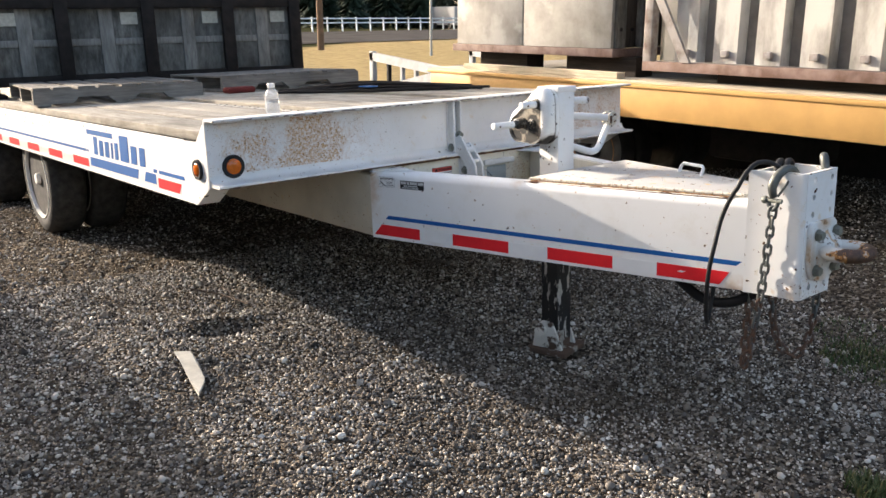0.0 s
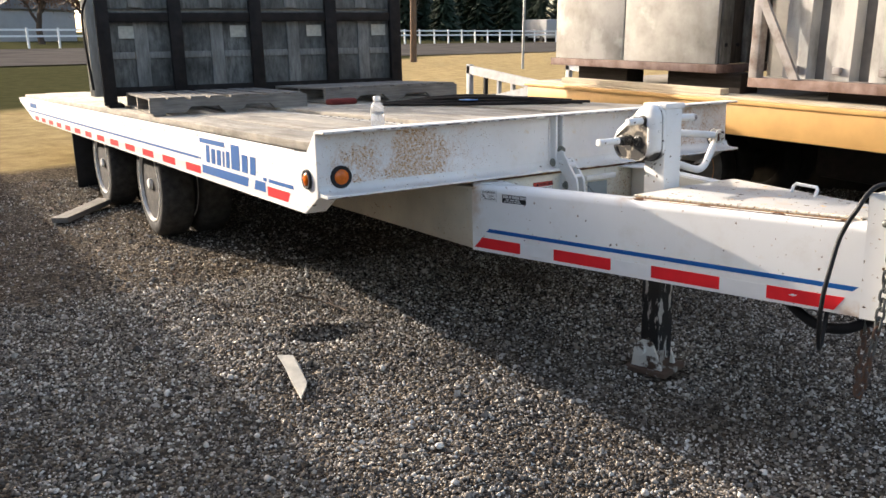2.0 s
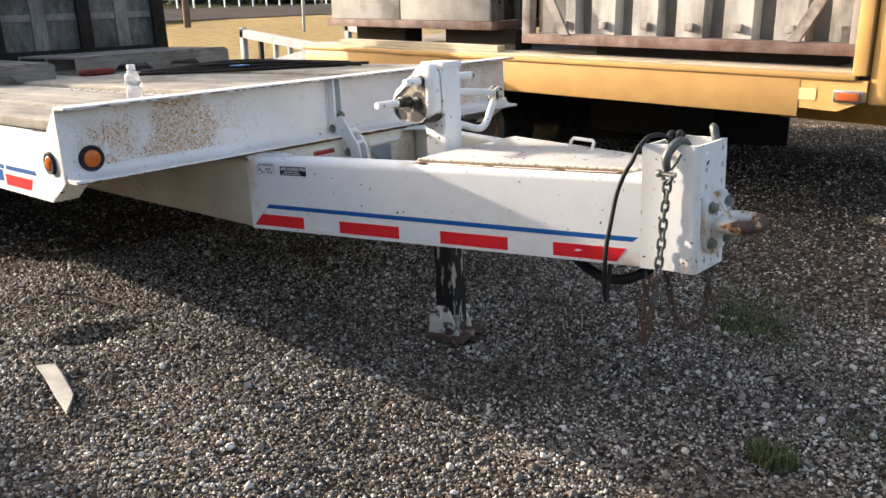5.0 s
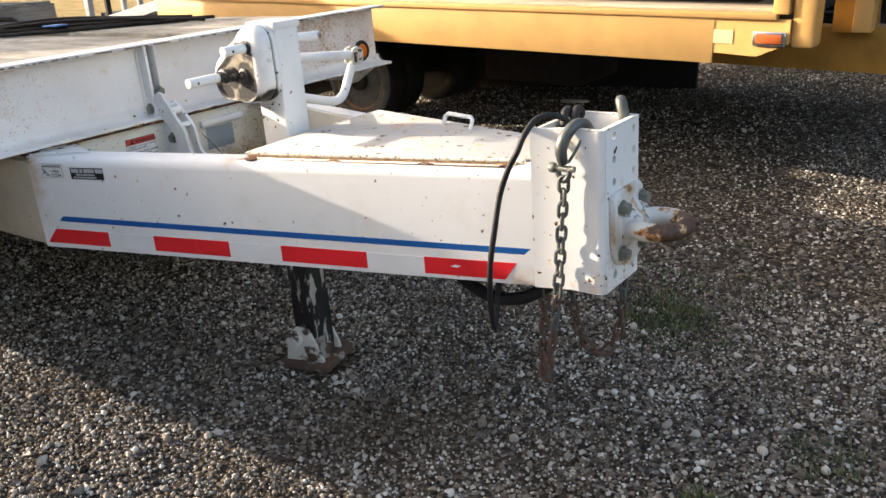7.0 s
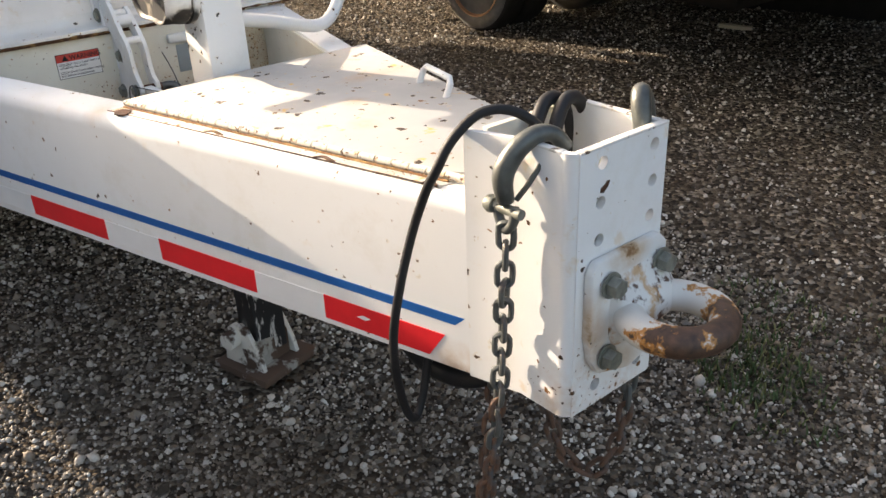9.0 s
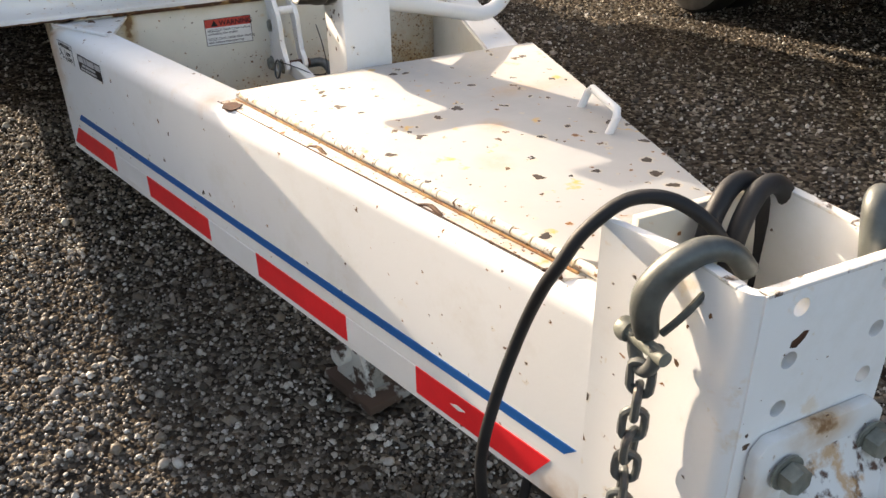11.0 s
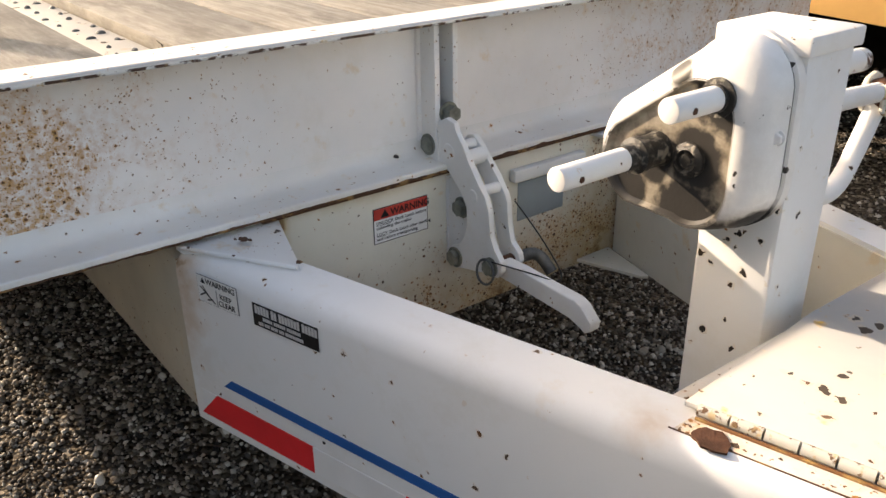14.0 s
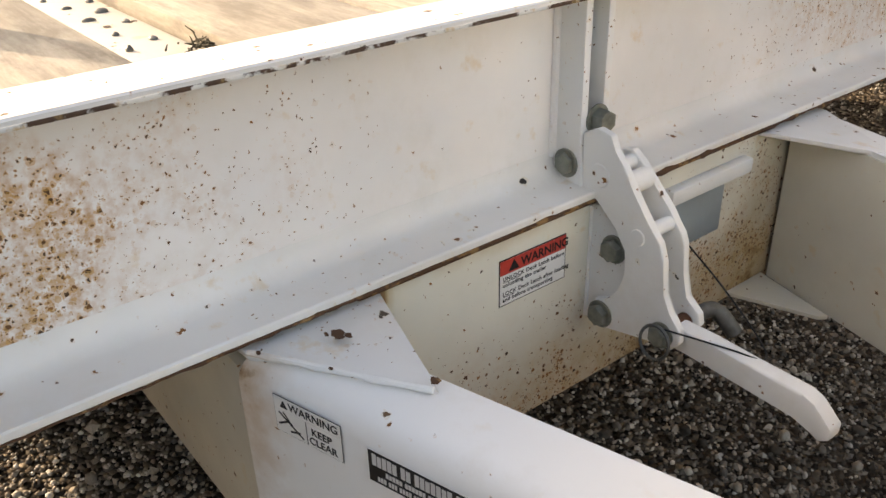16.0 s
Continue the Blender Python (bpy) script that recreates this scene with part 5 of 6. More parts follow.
def chain(line, parent, pitch=0.0335):
    """Links strung along a line, each turned a quarter against the last."""
    pts = spline(line, 24)
    run, k, spot = 0.0, 0, 0.0
    for a, b in zip(pts, pts[1:]):
        seg = (b - a).length
        while spot <= run + seg:
            p = a.lerp(b, (spot - run) / seg)
            o = new("link", RUSTY_LINK if p.z + random.uniform(-0.06, 0.06) < 0.48 else LINK)
            o.parent = parent
            q = (b - a).to_track_quat("Z", "Y").to_matrix().to_4x4()
            o.matrix_world = Matrix.Translation(p) @ q @ Matrix.Rotation(radians(90 * (k % 2) + random.uniform(-22, 22) + 20), 4, "Z")
            spot += pitch
            k += 1
        run += seg


near_chain = thing("safety_chain", "grey steel safety chain hanging from a hook on the hitch box", "chain", "safety chains")
far_chain = thing("safety_chain", "grey steel safety chain hooked over the hitch box's far wall", "chain", "safety chains")
HOOK = spline([(1.800, -0.112, 0.903), (1.795, -0.114, 0.932), (1.797, -0.109, 0.956), (1.806, -0.092, 0.982), (1.816, -0.068, 0.996), (1.827, -0.046, 0.993), (1.834, -0.030, 0.972)], 6)
grow = [0.0115 + 0.0045 * math.sin(math.pi * min(1, 1.25 * i / (len(HOOK) - 1)) ** 0.8) for i in range(len(HOOK))]
grow[-1] = 0.012
part("hook", tube(bmesh.new(), HOOK, grow, 14), HOOK_STEEL, near_chain, "dark forged slip hook")
part("latch_spring", tube(bmesh.new(), spline([(1.806, -0.098, 0.905), (1.820, -0.086, 0.932), (1.830, -0.066, 0.966)], 5), 0.0042, 8), HOOK_STEEL, near_chain)
bm = bmesh.new()
rod(bm, (1.772, -0.112, 0.893), (1.830, -0.112, 0.893), 0.008, sides=14)
lathe(bm, [(0.012, -0.007), (0.014, 0.0), (0.012, 0.007)], (1.770, -0.112, 0.893), (1, 0, 0), 14)
part("shackle_pin", bm, ZINC, near_chain)
part("shackle", tube(bmesh.new(), spline([(1.785, -0.112, 0.900), (1.786, -0.113, 0.878), (1.800, -0.113, 0.862), (1.815, -0.113, 0.878), (1.816, -0.112, 0.900)], 5), 0.0075, 10), CHAIN_STEEL, near_chain)
chain([(1.800, -0.113, 0.852), (1.790, -0.108, 0.75), (1.776, -0.102, 0.62), (1.762, -0.100, 0.50), (1.742, -0.098, 0.37), (1.722, -0.094, 0.285), (1.708, -0.084, 0.29), (1.700, -0.065, 0.37), (1.697, -0.050, 0.46), (1.695, -0.042, 0.562)], near_chain)
FAR_HOOK = spline([(1.874, 0.096, 0.900), (1.868, 0.099, 0.945), (1.860, 0.104, 0.985), (1.850, 0.112, 1.012), (1.842, 0.124, 1.018), (1.842, 0.140, 0.995), (1.846, 0.150, 0.935)], 6)
part("hook", tube(bmesh.new(), FAR_HOOK, [0.0075 + 0.0075 * math.sin(math.pi * i / (len(FAR_HOOK) - 1)) for i in range(len(FAR_HOOK))], 14), HOOK_STEEL, far_chain, "dark forged slip hook")
chain([(1.846, 0.160, 0.925), (1.842, 0.158, 0.70), (1.84, 0.15, 0.50), (1.835, 0.13, 0.36), (1.80, 0.10, 0.29), (1.755, 0.07, 0.33), (1.735, 0.05, 0.44), (1.73, 0.045, 0.562)], far_chain)

cable = thing("trailer_cable", "black electrical cable looped over the hitch box", "cable")
part("cord", tube(bmesh.new(), spline([(1.780, 0.02, 0.93), (1.765, -0.015, 0.985), (1.735, -0.045, 1.008), (1.710, -0.080, 1.004), (1.697, -0.120, 0.972), (1.686, -0.142, 0.930), (1.664, -0.147, 0.890), (1.640, -0.158, 0.820), (1.637, -0.188, 0.730), (1.625, -0.200, 0.625), (1.608, -0.180, 0.500), (1.592, -0.145, 0.425), (1.580, -0.112, 0.455), (1.580, -0.09, 0.565)], 8), 0.0078, 10), BLACK, cable)
for dx, dy in ((0.0, 0.0), (0.020, 0.022)):
    part("hose", tube(bmesh.new(), spline([(1.735 + dx, 0.000 + dy, 0.86), (1.735 + dx, 0.010 + dy, 0.950), (1.728 + dx, 0.030 + dy, 0.985), (1.720 + dx, 0.055 + dy, 0.998), (1.715 + dx, 0.082 + dy, 0.992), (1.710 + dx, 0.108 + dy, 0.962), (1.708 + dx, 0.118 + dy, 0.90), (1.705 + dx, 0.118 + dy, 0.83)], 7), 0.0112, 12), BLACK, cable, "thick black rubber hose")
part("hose", tube(bmesh.new(), spline([(1.36, -0.05, 0.575), (1.42, -0.055, 0.52), (1.52, -0.06, 0.478), (1.62, -0.055, 0.485), (1.70, -0.04, 0.53), (1.74, -0.02, 0.575)], 7), 0.019, 12), BLACK, cable, "thick black hose sagging under the tongue")

# ---- the load on the deck ----
def pallet(m, label):
    ob = thing("pallet", label, "pallet", "pallets on the deck", at=m)
    for y in (0.02, 0.50, 0.98):
        bm = bmesh.new()
        prism(bm, [(0, 0.018), (0.26, 0.018), (0.30, 0.055), (0.50, 0.055), (0.54, 0.018), (0.68, 0.018), (0.72, 0.055), (0.90, 0.055), (0.94, 0.018), (1.20, 0.018), (1.20, 0.108), (0, 0.108)], "y", y - 0.02, y + 0.02)
        part("stringer", bm, GREY_WOOD, ob, smooth=False)
    for i, x in enumerate((0.0, 0.135, 0.30, 0.44, 0.60, 0.74, 0.90, 1.06)):
        part("top_board", boxed(x, x + 0.10 + 0.02 * random.random(), -0.005 * random.random(), 1.0, 0.108, 0.124, bevel=0.002), GREY_WOOD, ob, smooth=False)
    for x in (0.02, 0.55, 1.08):
        part("bottom_board", boxed(x, x + 0.09, 0.0, 1.0, 0.002, 0.018, bevel=0.002), GREY_WOOD, ob, smooth=False)
    return ob


pallet(pose(-2.68, -1.29, DECK, 0, 0, 0) @ pose(0, 0, 0, 0, 0, 83) @ pose(0, 0, 0) @ Matrix.Diagonal((0.92, 1.45, 1, 1)), "weathered grey wooden pallet on the near side of the deck")
pallet(pose(-2.68, 0.02, DECK + 0.016, 0, 0, 90), "weathered grey wooden pallet beside the steel rods")

# stack of old form panels held by a dark steel rack
RACK = pose(-4.22, -1.22, DECK, 0, 0, -7.4)
rack = thing("panel_rack", "dark steel rack holding weathered grey wooden panels on the deck", "rack", at=RACK)
for y in (0.0, 0.575, 1.255, 1.945, 2.575):
    part("post", boxed(-0.02, 0.035, y - 0.052, y + 0.052, 0.02, 0.88, bevel=0.004), DARK_STEEL, rack)
for z0, z1 in ((0.09, 0.165), (0.69, 0.765)):
    part("rail", boxed(-0.03, 0.022, -0.05, 2.62, z0, z1, bevel=0.004), DARK_STEEL, rack)
for i, (y0, y1) in enumerate(((0.04, 0.53), (0.62, 1.21), (1.30, 1.90), (1.99, 2.53))):
    for z0, z1 in ((0.02, 0.68), (0.70, (1.31, 1.19, 1.04, 0.97)[i])):
        part("panel", boxed(-0.085, -0.06, y0 - 0.02, y1 + 0.02, z0 + 0.10, z1 + 0.10, bevel=0.003), PANEL_GREY, rack, "weathered grey panel")
        c = (y0 + y1) / 2 + random.uniform(-0.02, 0.02)
        part("batten", boxed(-0.060, -0.042, c - 0.055, c + 0.055, z0 + 0.11, z1 + 0.09, bevel=0.003), PALE_GREY_WOOD, rack)
        zc = min(z0 + 0.375, z1 - 0.05)
        part("batten", boxed(-0.060, -0.046, y0 - 0.015, c - 0.058, zc, zc + 0.055, bevel=0.003), PALE_GREY_WOOD, rack)
        part("batten", boxed(-0.060, -0.046, c + 0.058, y1 + 0.015, zc, zc + 0.055, bevel=0.003), PALE_GREY_WOOD, rack)
        if z0 < 0.5:
            part("paper_tag", boxed(-0.0445, -0.0425, y1 - 0.17 - (0.24 if i == 0 else 0), y1 - 0.03 - (0.24 if i == 0 else 0), 0.56, 0.66), PAPER, rack, "faded paper tag", smooth=False)
for i in range(7):
    x = -0.14 - 0.055 * i
    y0 = -0.13 + 0.03 * random.random()
    part("stacked_panel", prism(bmesh.new(), [(y0, 0.09), (2.62, 0.09), (2.62, 1.05), (2.05, 1.08), (1.3, 1.16), (0.7, 1.31), (y0, 1.44)], "x", x, x + 0.042, bevel=0.003), END_WOOD, rack, "pale weathered panel seen on its edge")
part("sill_block", boxed(-0.50, 0.05, -0.02, 0.10, 0.0, 0.03), DARK_WOOD, rack)
part("sill_block", boxed(-0.50, 0.05, 2.40, 2.52, 0.0, 0.03), DARK_WOOD, rack)
part("tie_chain", tube(bmesh.new(), spline([(-0.06, -0.10, 0.88), (-0.12, -0.14, 0.75), (-0.10, -0.14, 0.5), (-0.05, -0.12, 0.15)], 6), 0.010, 8), DARK_STEEL, rack)

rods = thing("steel_rods", "loose bundle of dark steel rods on the deck", "steel rods")
for i in range(9):
    a = Vector((-2.15 + random.uniform(-0.15, 0.15), 0.10 + 0.035 * i + random.uniform(-0.05, 0.05), DECK + 0.027))
    b = Vector((-1.02 + random.uniform(-0.25, 0.10), 1.02 + random.uniform(-0.10, 0.10), DECK + 0.029 + 0.006 * (i % 3)))
    mid = (a + b) / 2 + Vector((random.uniform(-0.1, 0.1), random.uniform(-0.1, 0.1), 0.015 * (i % 4)))
    part("rod", tube(bmesh.new(), spline([a, mid, b], 6), 0.009, 8), DARK_STEEL, rods)
part("blue_tag", boxed(-1.62, -1.50, 0.52, 0.60, DECK + 0.050, DECK + 0.058), BLUE_TAG, rods, "scrap of blue plastic")

bottle = thing("plastic_bottle", "clear empty plastic bottle standing on the deck", "bottle", at=pose(-0.62, -0.66, DECK + 0.003))
part("body", lathe(bmesh.new(), [(0.028, 0.0), (0.036, 0.006), (0.036, 0.050), (0.033, 0.058), (0.036, 0.066), (0.036, 0.092), (0.030, 0.112), (0.020, 0.124), (0.016, 0.128), (0.016, 0.134)], (0, 0, 0), (0, 0, 1), 28), BOTTLE, bottle)
part("cap", lathe(bmesh.new(), [(0.0185, 0.132), (0.0190, 0.134), (0.0190, 0.152), (0.017, 0.155)], (0, 0, 0), (0, 0, 1), 24), LABEL_WHITE, bottle, "white cap")
single("red_rag", boxed(-2.62, -2.50, -0.02, 0.20, DECK + 0.014, DECK + 0.06, bevel=0.02), plain("dull_red_cloth", (0.16, 0.03, 0.025), 0.9), "dull red rag lying on the deck", "rag")

# ---- small things on the ground ----
def on_ground(x, y):
    return ground_height(x, y) + bumps(x, y)


bm = bmesh.new()
pts = [(-0.245, -1.437), (-0.21, -1.375), (-0.10, -1.388), (0.06, -1.428), (0.105, -1.455), (0.19, -1.512), (0.03, -1.482), (-0.12, -1.455)]
low = [bm.verts.new((u, v, on_ground(u, v) + 0.014)) for u, v in pts]
high = [bm.verts.new((u, v, on_ground(u, v) + 0.020 + 0.006 * math.sin(9 * u))) for u, v in pts]
bm.faces.new(low[::-1]), bm.faces.new(high)
for i in range(len(pts)):
    bm.faces.new((low[i], low[(i + 1) % len(pts)], high[(i + 1) % len(pts)], high[i]))
single("plastic_shard", bm, plain("dirty_white_plastic", (0.55, 0.52, 0.45), 0.6), "pointed dirty white scrap lying on the gravel", "scrap", smooth=False)
a, b = Vector((-4.07, -1.75, 0)), Vector((-4.75, -1.25, 0))
a.z, b.z = on_ground(a.x, a.y) + 0.03, on_ground(b.x, b.y) + 0.06
m = Matrix.Translation(a) @ (b - a).to_track_quat("X", "Z").to_matrix().to_4x4()
single("timber_plank", boxed(0, (b - a).length, -0.07, 0.07, -0.02, 0.025, bevel=0.004), GREY_WOOD, "weathered timber plank lying by the wheels", "plank", at=m, smooth=False)
m = pose(-0.31, 3.95, on_ground(-0.31, 3.95) + 0.016, 0, 3, 20)
single("timber_offcut", boxed(-0.10, 0.10, -0.02, 0.02, -0.012, 0.012, bevel=0.002), PALE_WOOD, "pale wood offcut lying under the truck", "offcut", at=m, smooth=False)


bm = bmesh.new()
for line, r in ((((-1.02, -1.03), (-0.87, -0.93), (-0.63, -0.88)), 0.006), (((-0.80, -0.90), (-0.88, -0.87), (-0.98, -0.87)), 0.004), (((-0.75, -0.90), (-0.66, -0.95), (-0.60, -1.00)), 0.004)):
    tube(bm, spline([(u, v, on_ground(u, v) + 0.016) for u, v in line], 5), r, 6)
single("twig", bm, BARK, "dry forked twig lying on the gravel", "twig")


def grass_tuft(x, y, n, spread, height, name="grass_tuft"):
    bm = bmesh.new()
    for _ in range(n):
        r, a = spread * math.sqrt(random.random()), random.uniform(0, 6.283)
        px, py = x + r * math.cos(a), y + r * math.sin(a)
        z = on_ground(px, py) - 0.004
        h = height * random.uniform(0.4, 1.0)
        d = random.uniform(0, 6.283)
        lean = Vector((math.cos(d), math.sin(d), 0)) * h * random.uniform(0.1, 0.9)
        side = Vector((-math.sin(d), math.cos(d), 0)) * 0.0036
        base, mid, top = Vector((px, py, z)), Vector((px, py, z + h * 0.6)) + lean * 0.4, Vector((px, py, z + h)) + lean
        v = [bm.verts.new(p) for p in (base - side, base + side, mid + side * 0.8, mid - side * 0.8, top)]
        bm.faces.new((v[0], v[1], v[2], v[3])), bm.faces.new((v[3], v[2], v[4]))
    return single(name, bm, GRASS, "short green grass growing through the gravel", "grass", kind="stuff", smooth=False)


grass_tuft(2.17, -0.03, 330, 0.085, 0.06)
grass_tuft(2.36, 0.42, 120, 0.13, 0.035)
grass_tuft(1.62, 1.02, 420, 0.16, 0.045)
grass_tuft(1.72, 0.95, 260, 0.20, 0.035)
grass_tuft(1.48, 1.30, 260, 0.20, 0.035)
grass_tuft(1.80, 1.42, 120, 0.22, 0.03)
grass_tuft(2.9, 0.3, 120, 0.25, 0.035)
bm = bmesh.new()
for _ in range(60):
    px, py = -0.225 + random.gauss(0, 0.028), -0.412 + random.gauss(0, 0.014)
    d = Vector((random.uniform(-1, 1), random.uniform(-1, 1), random.uniform(0.02, 0.35))).normalized() * random.uniform(0.008, 0.026)
    rod(bm, (px, py, DECK + 0.003), Vector((px, py, DECK + 0.003)) + d, 0.0016, 0.0006, 5)
single("dead_weed", bm, plain("dead_weed", (0.05, 0.045, 0.03), 0.9), "clump of dead weeds caught between the deck boards", "weeds", kind="stuff", smooth=False)

# ---- the yellow truck and its load ----
TRUCK = pose(1.367, 2.17, 0.788, 0, 2.35, 0)
truck = thing("flatbed_truck", "yellow flatbed truck with a steel bed and old timber floor", "truck", at=TRUCK)
part("bed_skirt", boxed(-4.30, 0.0, 0.0, 0.012, 0.0, 0.212, bevel=0.002), YELLOW, truck, "yellow steel side skirt")
part("bed_edge", boxed(-4.34, 0.285, -0.012, 0.05, 0.210, 0.240, bevel=0.006), YELLOW, truck)
bm = bmesh.new()
prism(bm, [(0.0, 0.050), (0.205, 0.042), (0.30, 0.085), (0.345, 0.105), (0.345, 0.212), (0.0, 0.212)], "y", 0.004, 0.05)
part("corner_skirt", bm, YELLOW, truck)
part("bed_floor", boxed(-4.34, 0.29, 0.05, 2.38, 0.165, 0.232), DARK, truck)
for i in range(11):
    part("floor_board", boxed(-4.33, 0.25 + 0.02 * random.random(), 0.052 + i * 0.211, 0.255 + i * 0.211, 0.232, 0.250 + random.uniform(0, 0.006), bevel=0.003), PALE_WOOD if i < 1 else GREY_WOOD, truck)
part("paper_sticker", boxed(-0.012, 0.092, 0.0005, 0.003, 0.095, 0.158), STICKER, truck, "faded yellow sticker", smooth=False)
lamp = part("side_marker", boxed(0.185, 0.335, -0.012, 0.006, 0.092, 0.160, bevel=0.008), CHROME, truck, "red side marker lamp in a chrome frame")
part("lens", boxed(0.200, 0.320, -0.020, -0.006, 0.104, 0.148, bevel=0.006), RED_LENS, lamp)
part("headboard_post", boxed(0.262, 0.335, 0.0, 0.09, 0.236, 2.2, bevel=0.006), YELLOW, truck)
part("cab_corner", boxed(0.345, 0.450, 0.02, 0.16, 0.085, 2.2, bevel=0.02), YELLOW, truck)
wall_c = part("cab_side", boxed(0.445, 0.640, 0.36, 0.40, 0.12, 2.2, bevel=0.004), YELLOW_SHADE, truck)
part("cab_window", boxed(0.470, 0.550, 0.350, 0.358, 0.27, 1.2), GREY_PLATE, wall_c, "dull grey window")
part("cab_post", boxed(0.560, 0.640, 0.22, 0.34, 0.14, 2.2, bevel=0.006), YELLOW, truck)
part("cab_back", boxed(0.64, 2.4, 0.42, 0.46, 0.16, 2.2), DARK, truck)
part("chassis_rail", boxed(-0.25, 2.6, 0.42, 0.52, -0.075, 0.14, bevel=0.008), YELLOW_SHADE, truck, "yellow chassis rail in the darker shade tone")
for y in (0.75, 1.55):
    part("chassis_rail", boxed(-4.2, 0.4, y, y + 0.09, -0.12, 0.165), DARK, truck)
# dark filler block, added for the deep shade beneath the bed
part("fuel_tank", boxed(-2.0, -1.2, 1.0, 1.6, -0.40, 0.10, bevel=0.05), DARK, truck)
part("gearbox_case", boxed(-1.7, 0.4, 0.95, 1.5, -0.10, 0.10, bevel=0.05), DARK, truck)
part("rear_axle", rod(bmesh.new(), (-2.981, 0.75, -0.436), (-2.981, 2.1, -0.436), 0.08), DARK, truck)
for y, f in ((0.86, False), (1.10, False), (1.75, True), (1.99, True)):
    wheel(-2.981, y, -0.436, truck, f, 0.83, *((DUSTY_MESH, RIM_RUST) if y < 1 else (SHADE_TYRE_MESH, SHADE_RIM, SHADE_HUB)))
for y0 in (0.10, 1.45):
    ramp = part("loading_ramp", boxed(-5.44, -5.38, y0, y0 + 0.05, -0.03, 0.36, bevel=0.003), RAMP_GREY, truck, "grey steel loading ramp frame")
    for (x0, z0), (x1, z1) in (((-5.44, 0.35), (-4.28, 0.25)), ((-5.34, 0.00), (-4.28, 0.22))):
        bm = bmesh.new()
        slab(bm, [(x0, y0, z0), (x1, y0, z1), (x1, y0, z1 - 0.08), (x0, y0, z0 - 0.08)][::-1], -0.05)
        part("ramp_bar", bm, RAMP_GREY, ramp, smooth=False)
    for x in (-5.15, -4.92, -4.70):
        t = (x + 5.44) / 1.16
        part("ramp_bar", boxed(x, x + 0.035, y0 + 0.005, y0 + 0.045, -0.03 + 0.20 * t, 0.33 - 0.10 * t), RAMP_GREY if x > -5.1 else DARK, ramp, smooth=False)
part("ramp_deck", boxed(-5.3, -4.3, 0.15, 1.45, 0.02, 0.06), DARK, truck)

# dark screens added on the far side to keep light from under the bed
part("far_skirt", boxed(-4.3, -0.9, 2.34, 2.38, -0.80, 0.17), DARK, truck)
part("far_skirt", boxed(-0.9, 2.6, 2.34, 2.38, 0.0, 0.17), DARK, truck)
# flaps and rear bar are added blockers for bright gaps behind the wheels
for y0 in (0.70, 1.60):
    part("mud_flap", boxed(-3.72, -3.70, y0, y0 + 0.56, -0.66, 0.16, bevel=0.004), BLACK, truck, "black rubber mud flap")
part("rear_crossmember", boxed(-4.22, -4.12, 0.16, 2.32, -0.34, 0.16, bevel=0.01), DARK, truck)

# form panels on the truck bed
single("timber_beam", boxed(-3.95, -2.21, 0.10, 0.19, 0.254, 0.298, bevel=0.004), PALE_WOOD, "pale sawn timber lying along the truck bed", "timber", at=TRUCK, smooth=False)
for x0, x1 in ((-3.95, -3.35), (-2.90, -2.20), (-1.50, 0.10)):
    single("timber_block", boxed(x0, x1, 0.30, 0.50, 0.254, 0.40 if x0 < -2 else 0.318), DARK_WOOD, "dark timber bearer under the panels", "timber", "bearers on the truck", at=TRUCK, smooth=False)
forms = thing("form_panels", "stack of pale concrete form panels with a rusty steel base", "form panels", at=TRUCK)
part("base_channel", boxed(-4.20, -2.33, 0.18, 0.26, 0.40, 0.462, bevel=0.004), RUST_PAINT, forms, "rusty steel base channel")
part("base_channel", boxed(-2.41, -2.325, 0.26, 1.7, 0.40, 0.462, bevel=0.004), RUST_PAINT, forms)
part("face_panel", boxed(-4.155, -3.315, 0.20, 0.23, 0.464, 2.0, bevel=0.004), CONCRETE, forms, "pale concrete-stained face panel")
part("face_panel", boxed(-3.300, -2.365, 0.20, 0.23, 0.464, 2.0, bevel=0.004), CONCRETE, forms, "pale concrete-stained face panel")
for i in range(9):
    y = 0.24 + i * 0.155
    end = part("panel_end", boxed(-4.10, -2.36 - 0.03 * (i % 2), y, y + 0.125, 0.464, 2.0, bevel=0.006), PANEL_DARK if i % 2 else PANEL_GREY, forms)
    for z in (0.60, 1.05, 1.5):
        part("bolt_hole", rod(bmesh.new(), (-2.37, y + 0.06, z), (-2.352 - 0.03 * (i % 2), y + 0.06, z), 0.014, sides=10), DARK, end)
part("lashing_chain", tube(bmesh.new(), spline([(-4.15, 0.19, 1.16), (-3.3, 0.185, 1.085), (-2.36, 0.19, 1.18)], 10), 0.012, 6), DARK_STEEL, forms, "sagging lashing chain")

crib = thing("form_wall", "ribbed steel form wall in a rusty frame with diagonal braces", "form wall", at=TRUCK)
part("bottom_rail", boxed(-2.045, 0.245, 0.17, 0.25, 0.320, 0.386, bevel=0.004), RUST_PAINT, crib, "rusty bottom rail")
for x in (-2.045, 0.175):
    part("post", boxed(x, x + 0.070, 0.172, 0.248, 0.386, 2.0, bevel=0.004), RUST_GREY, crib)
for x0, x1 in ((-1.985, -1.675), (0.185, -0.125)):
    bm = bmesh.new()
    w = 0.035 if x1 > x0 else -0.035
    prism(bm, [(x0 - w, 0.93), (x0 + w, 0.93), (x1 + w, 0.388), (x1 - w, 0.388)], "y", 0.160, 0.185)
    part("brace", bm, RUST_GREY, crib, "grey diagonal brace", smooth=False)
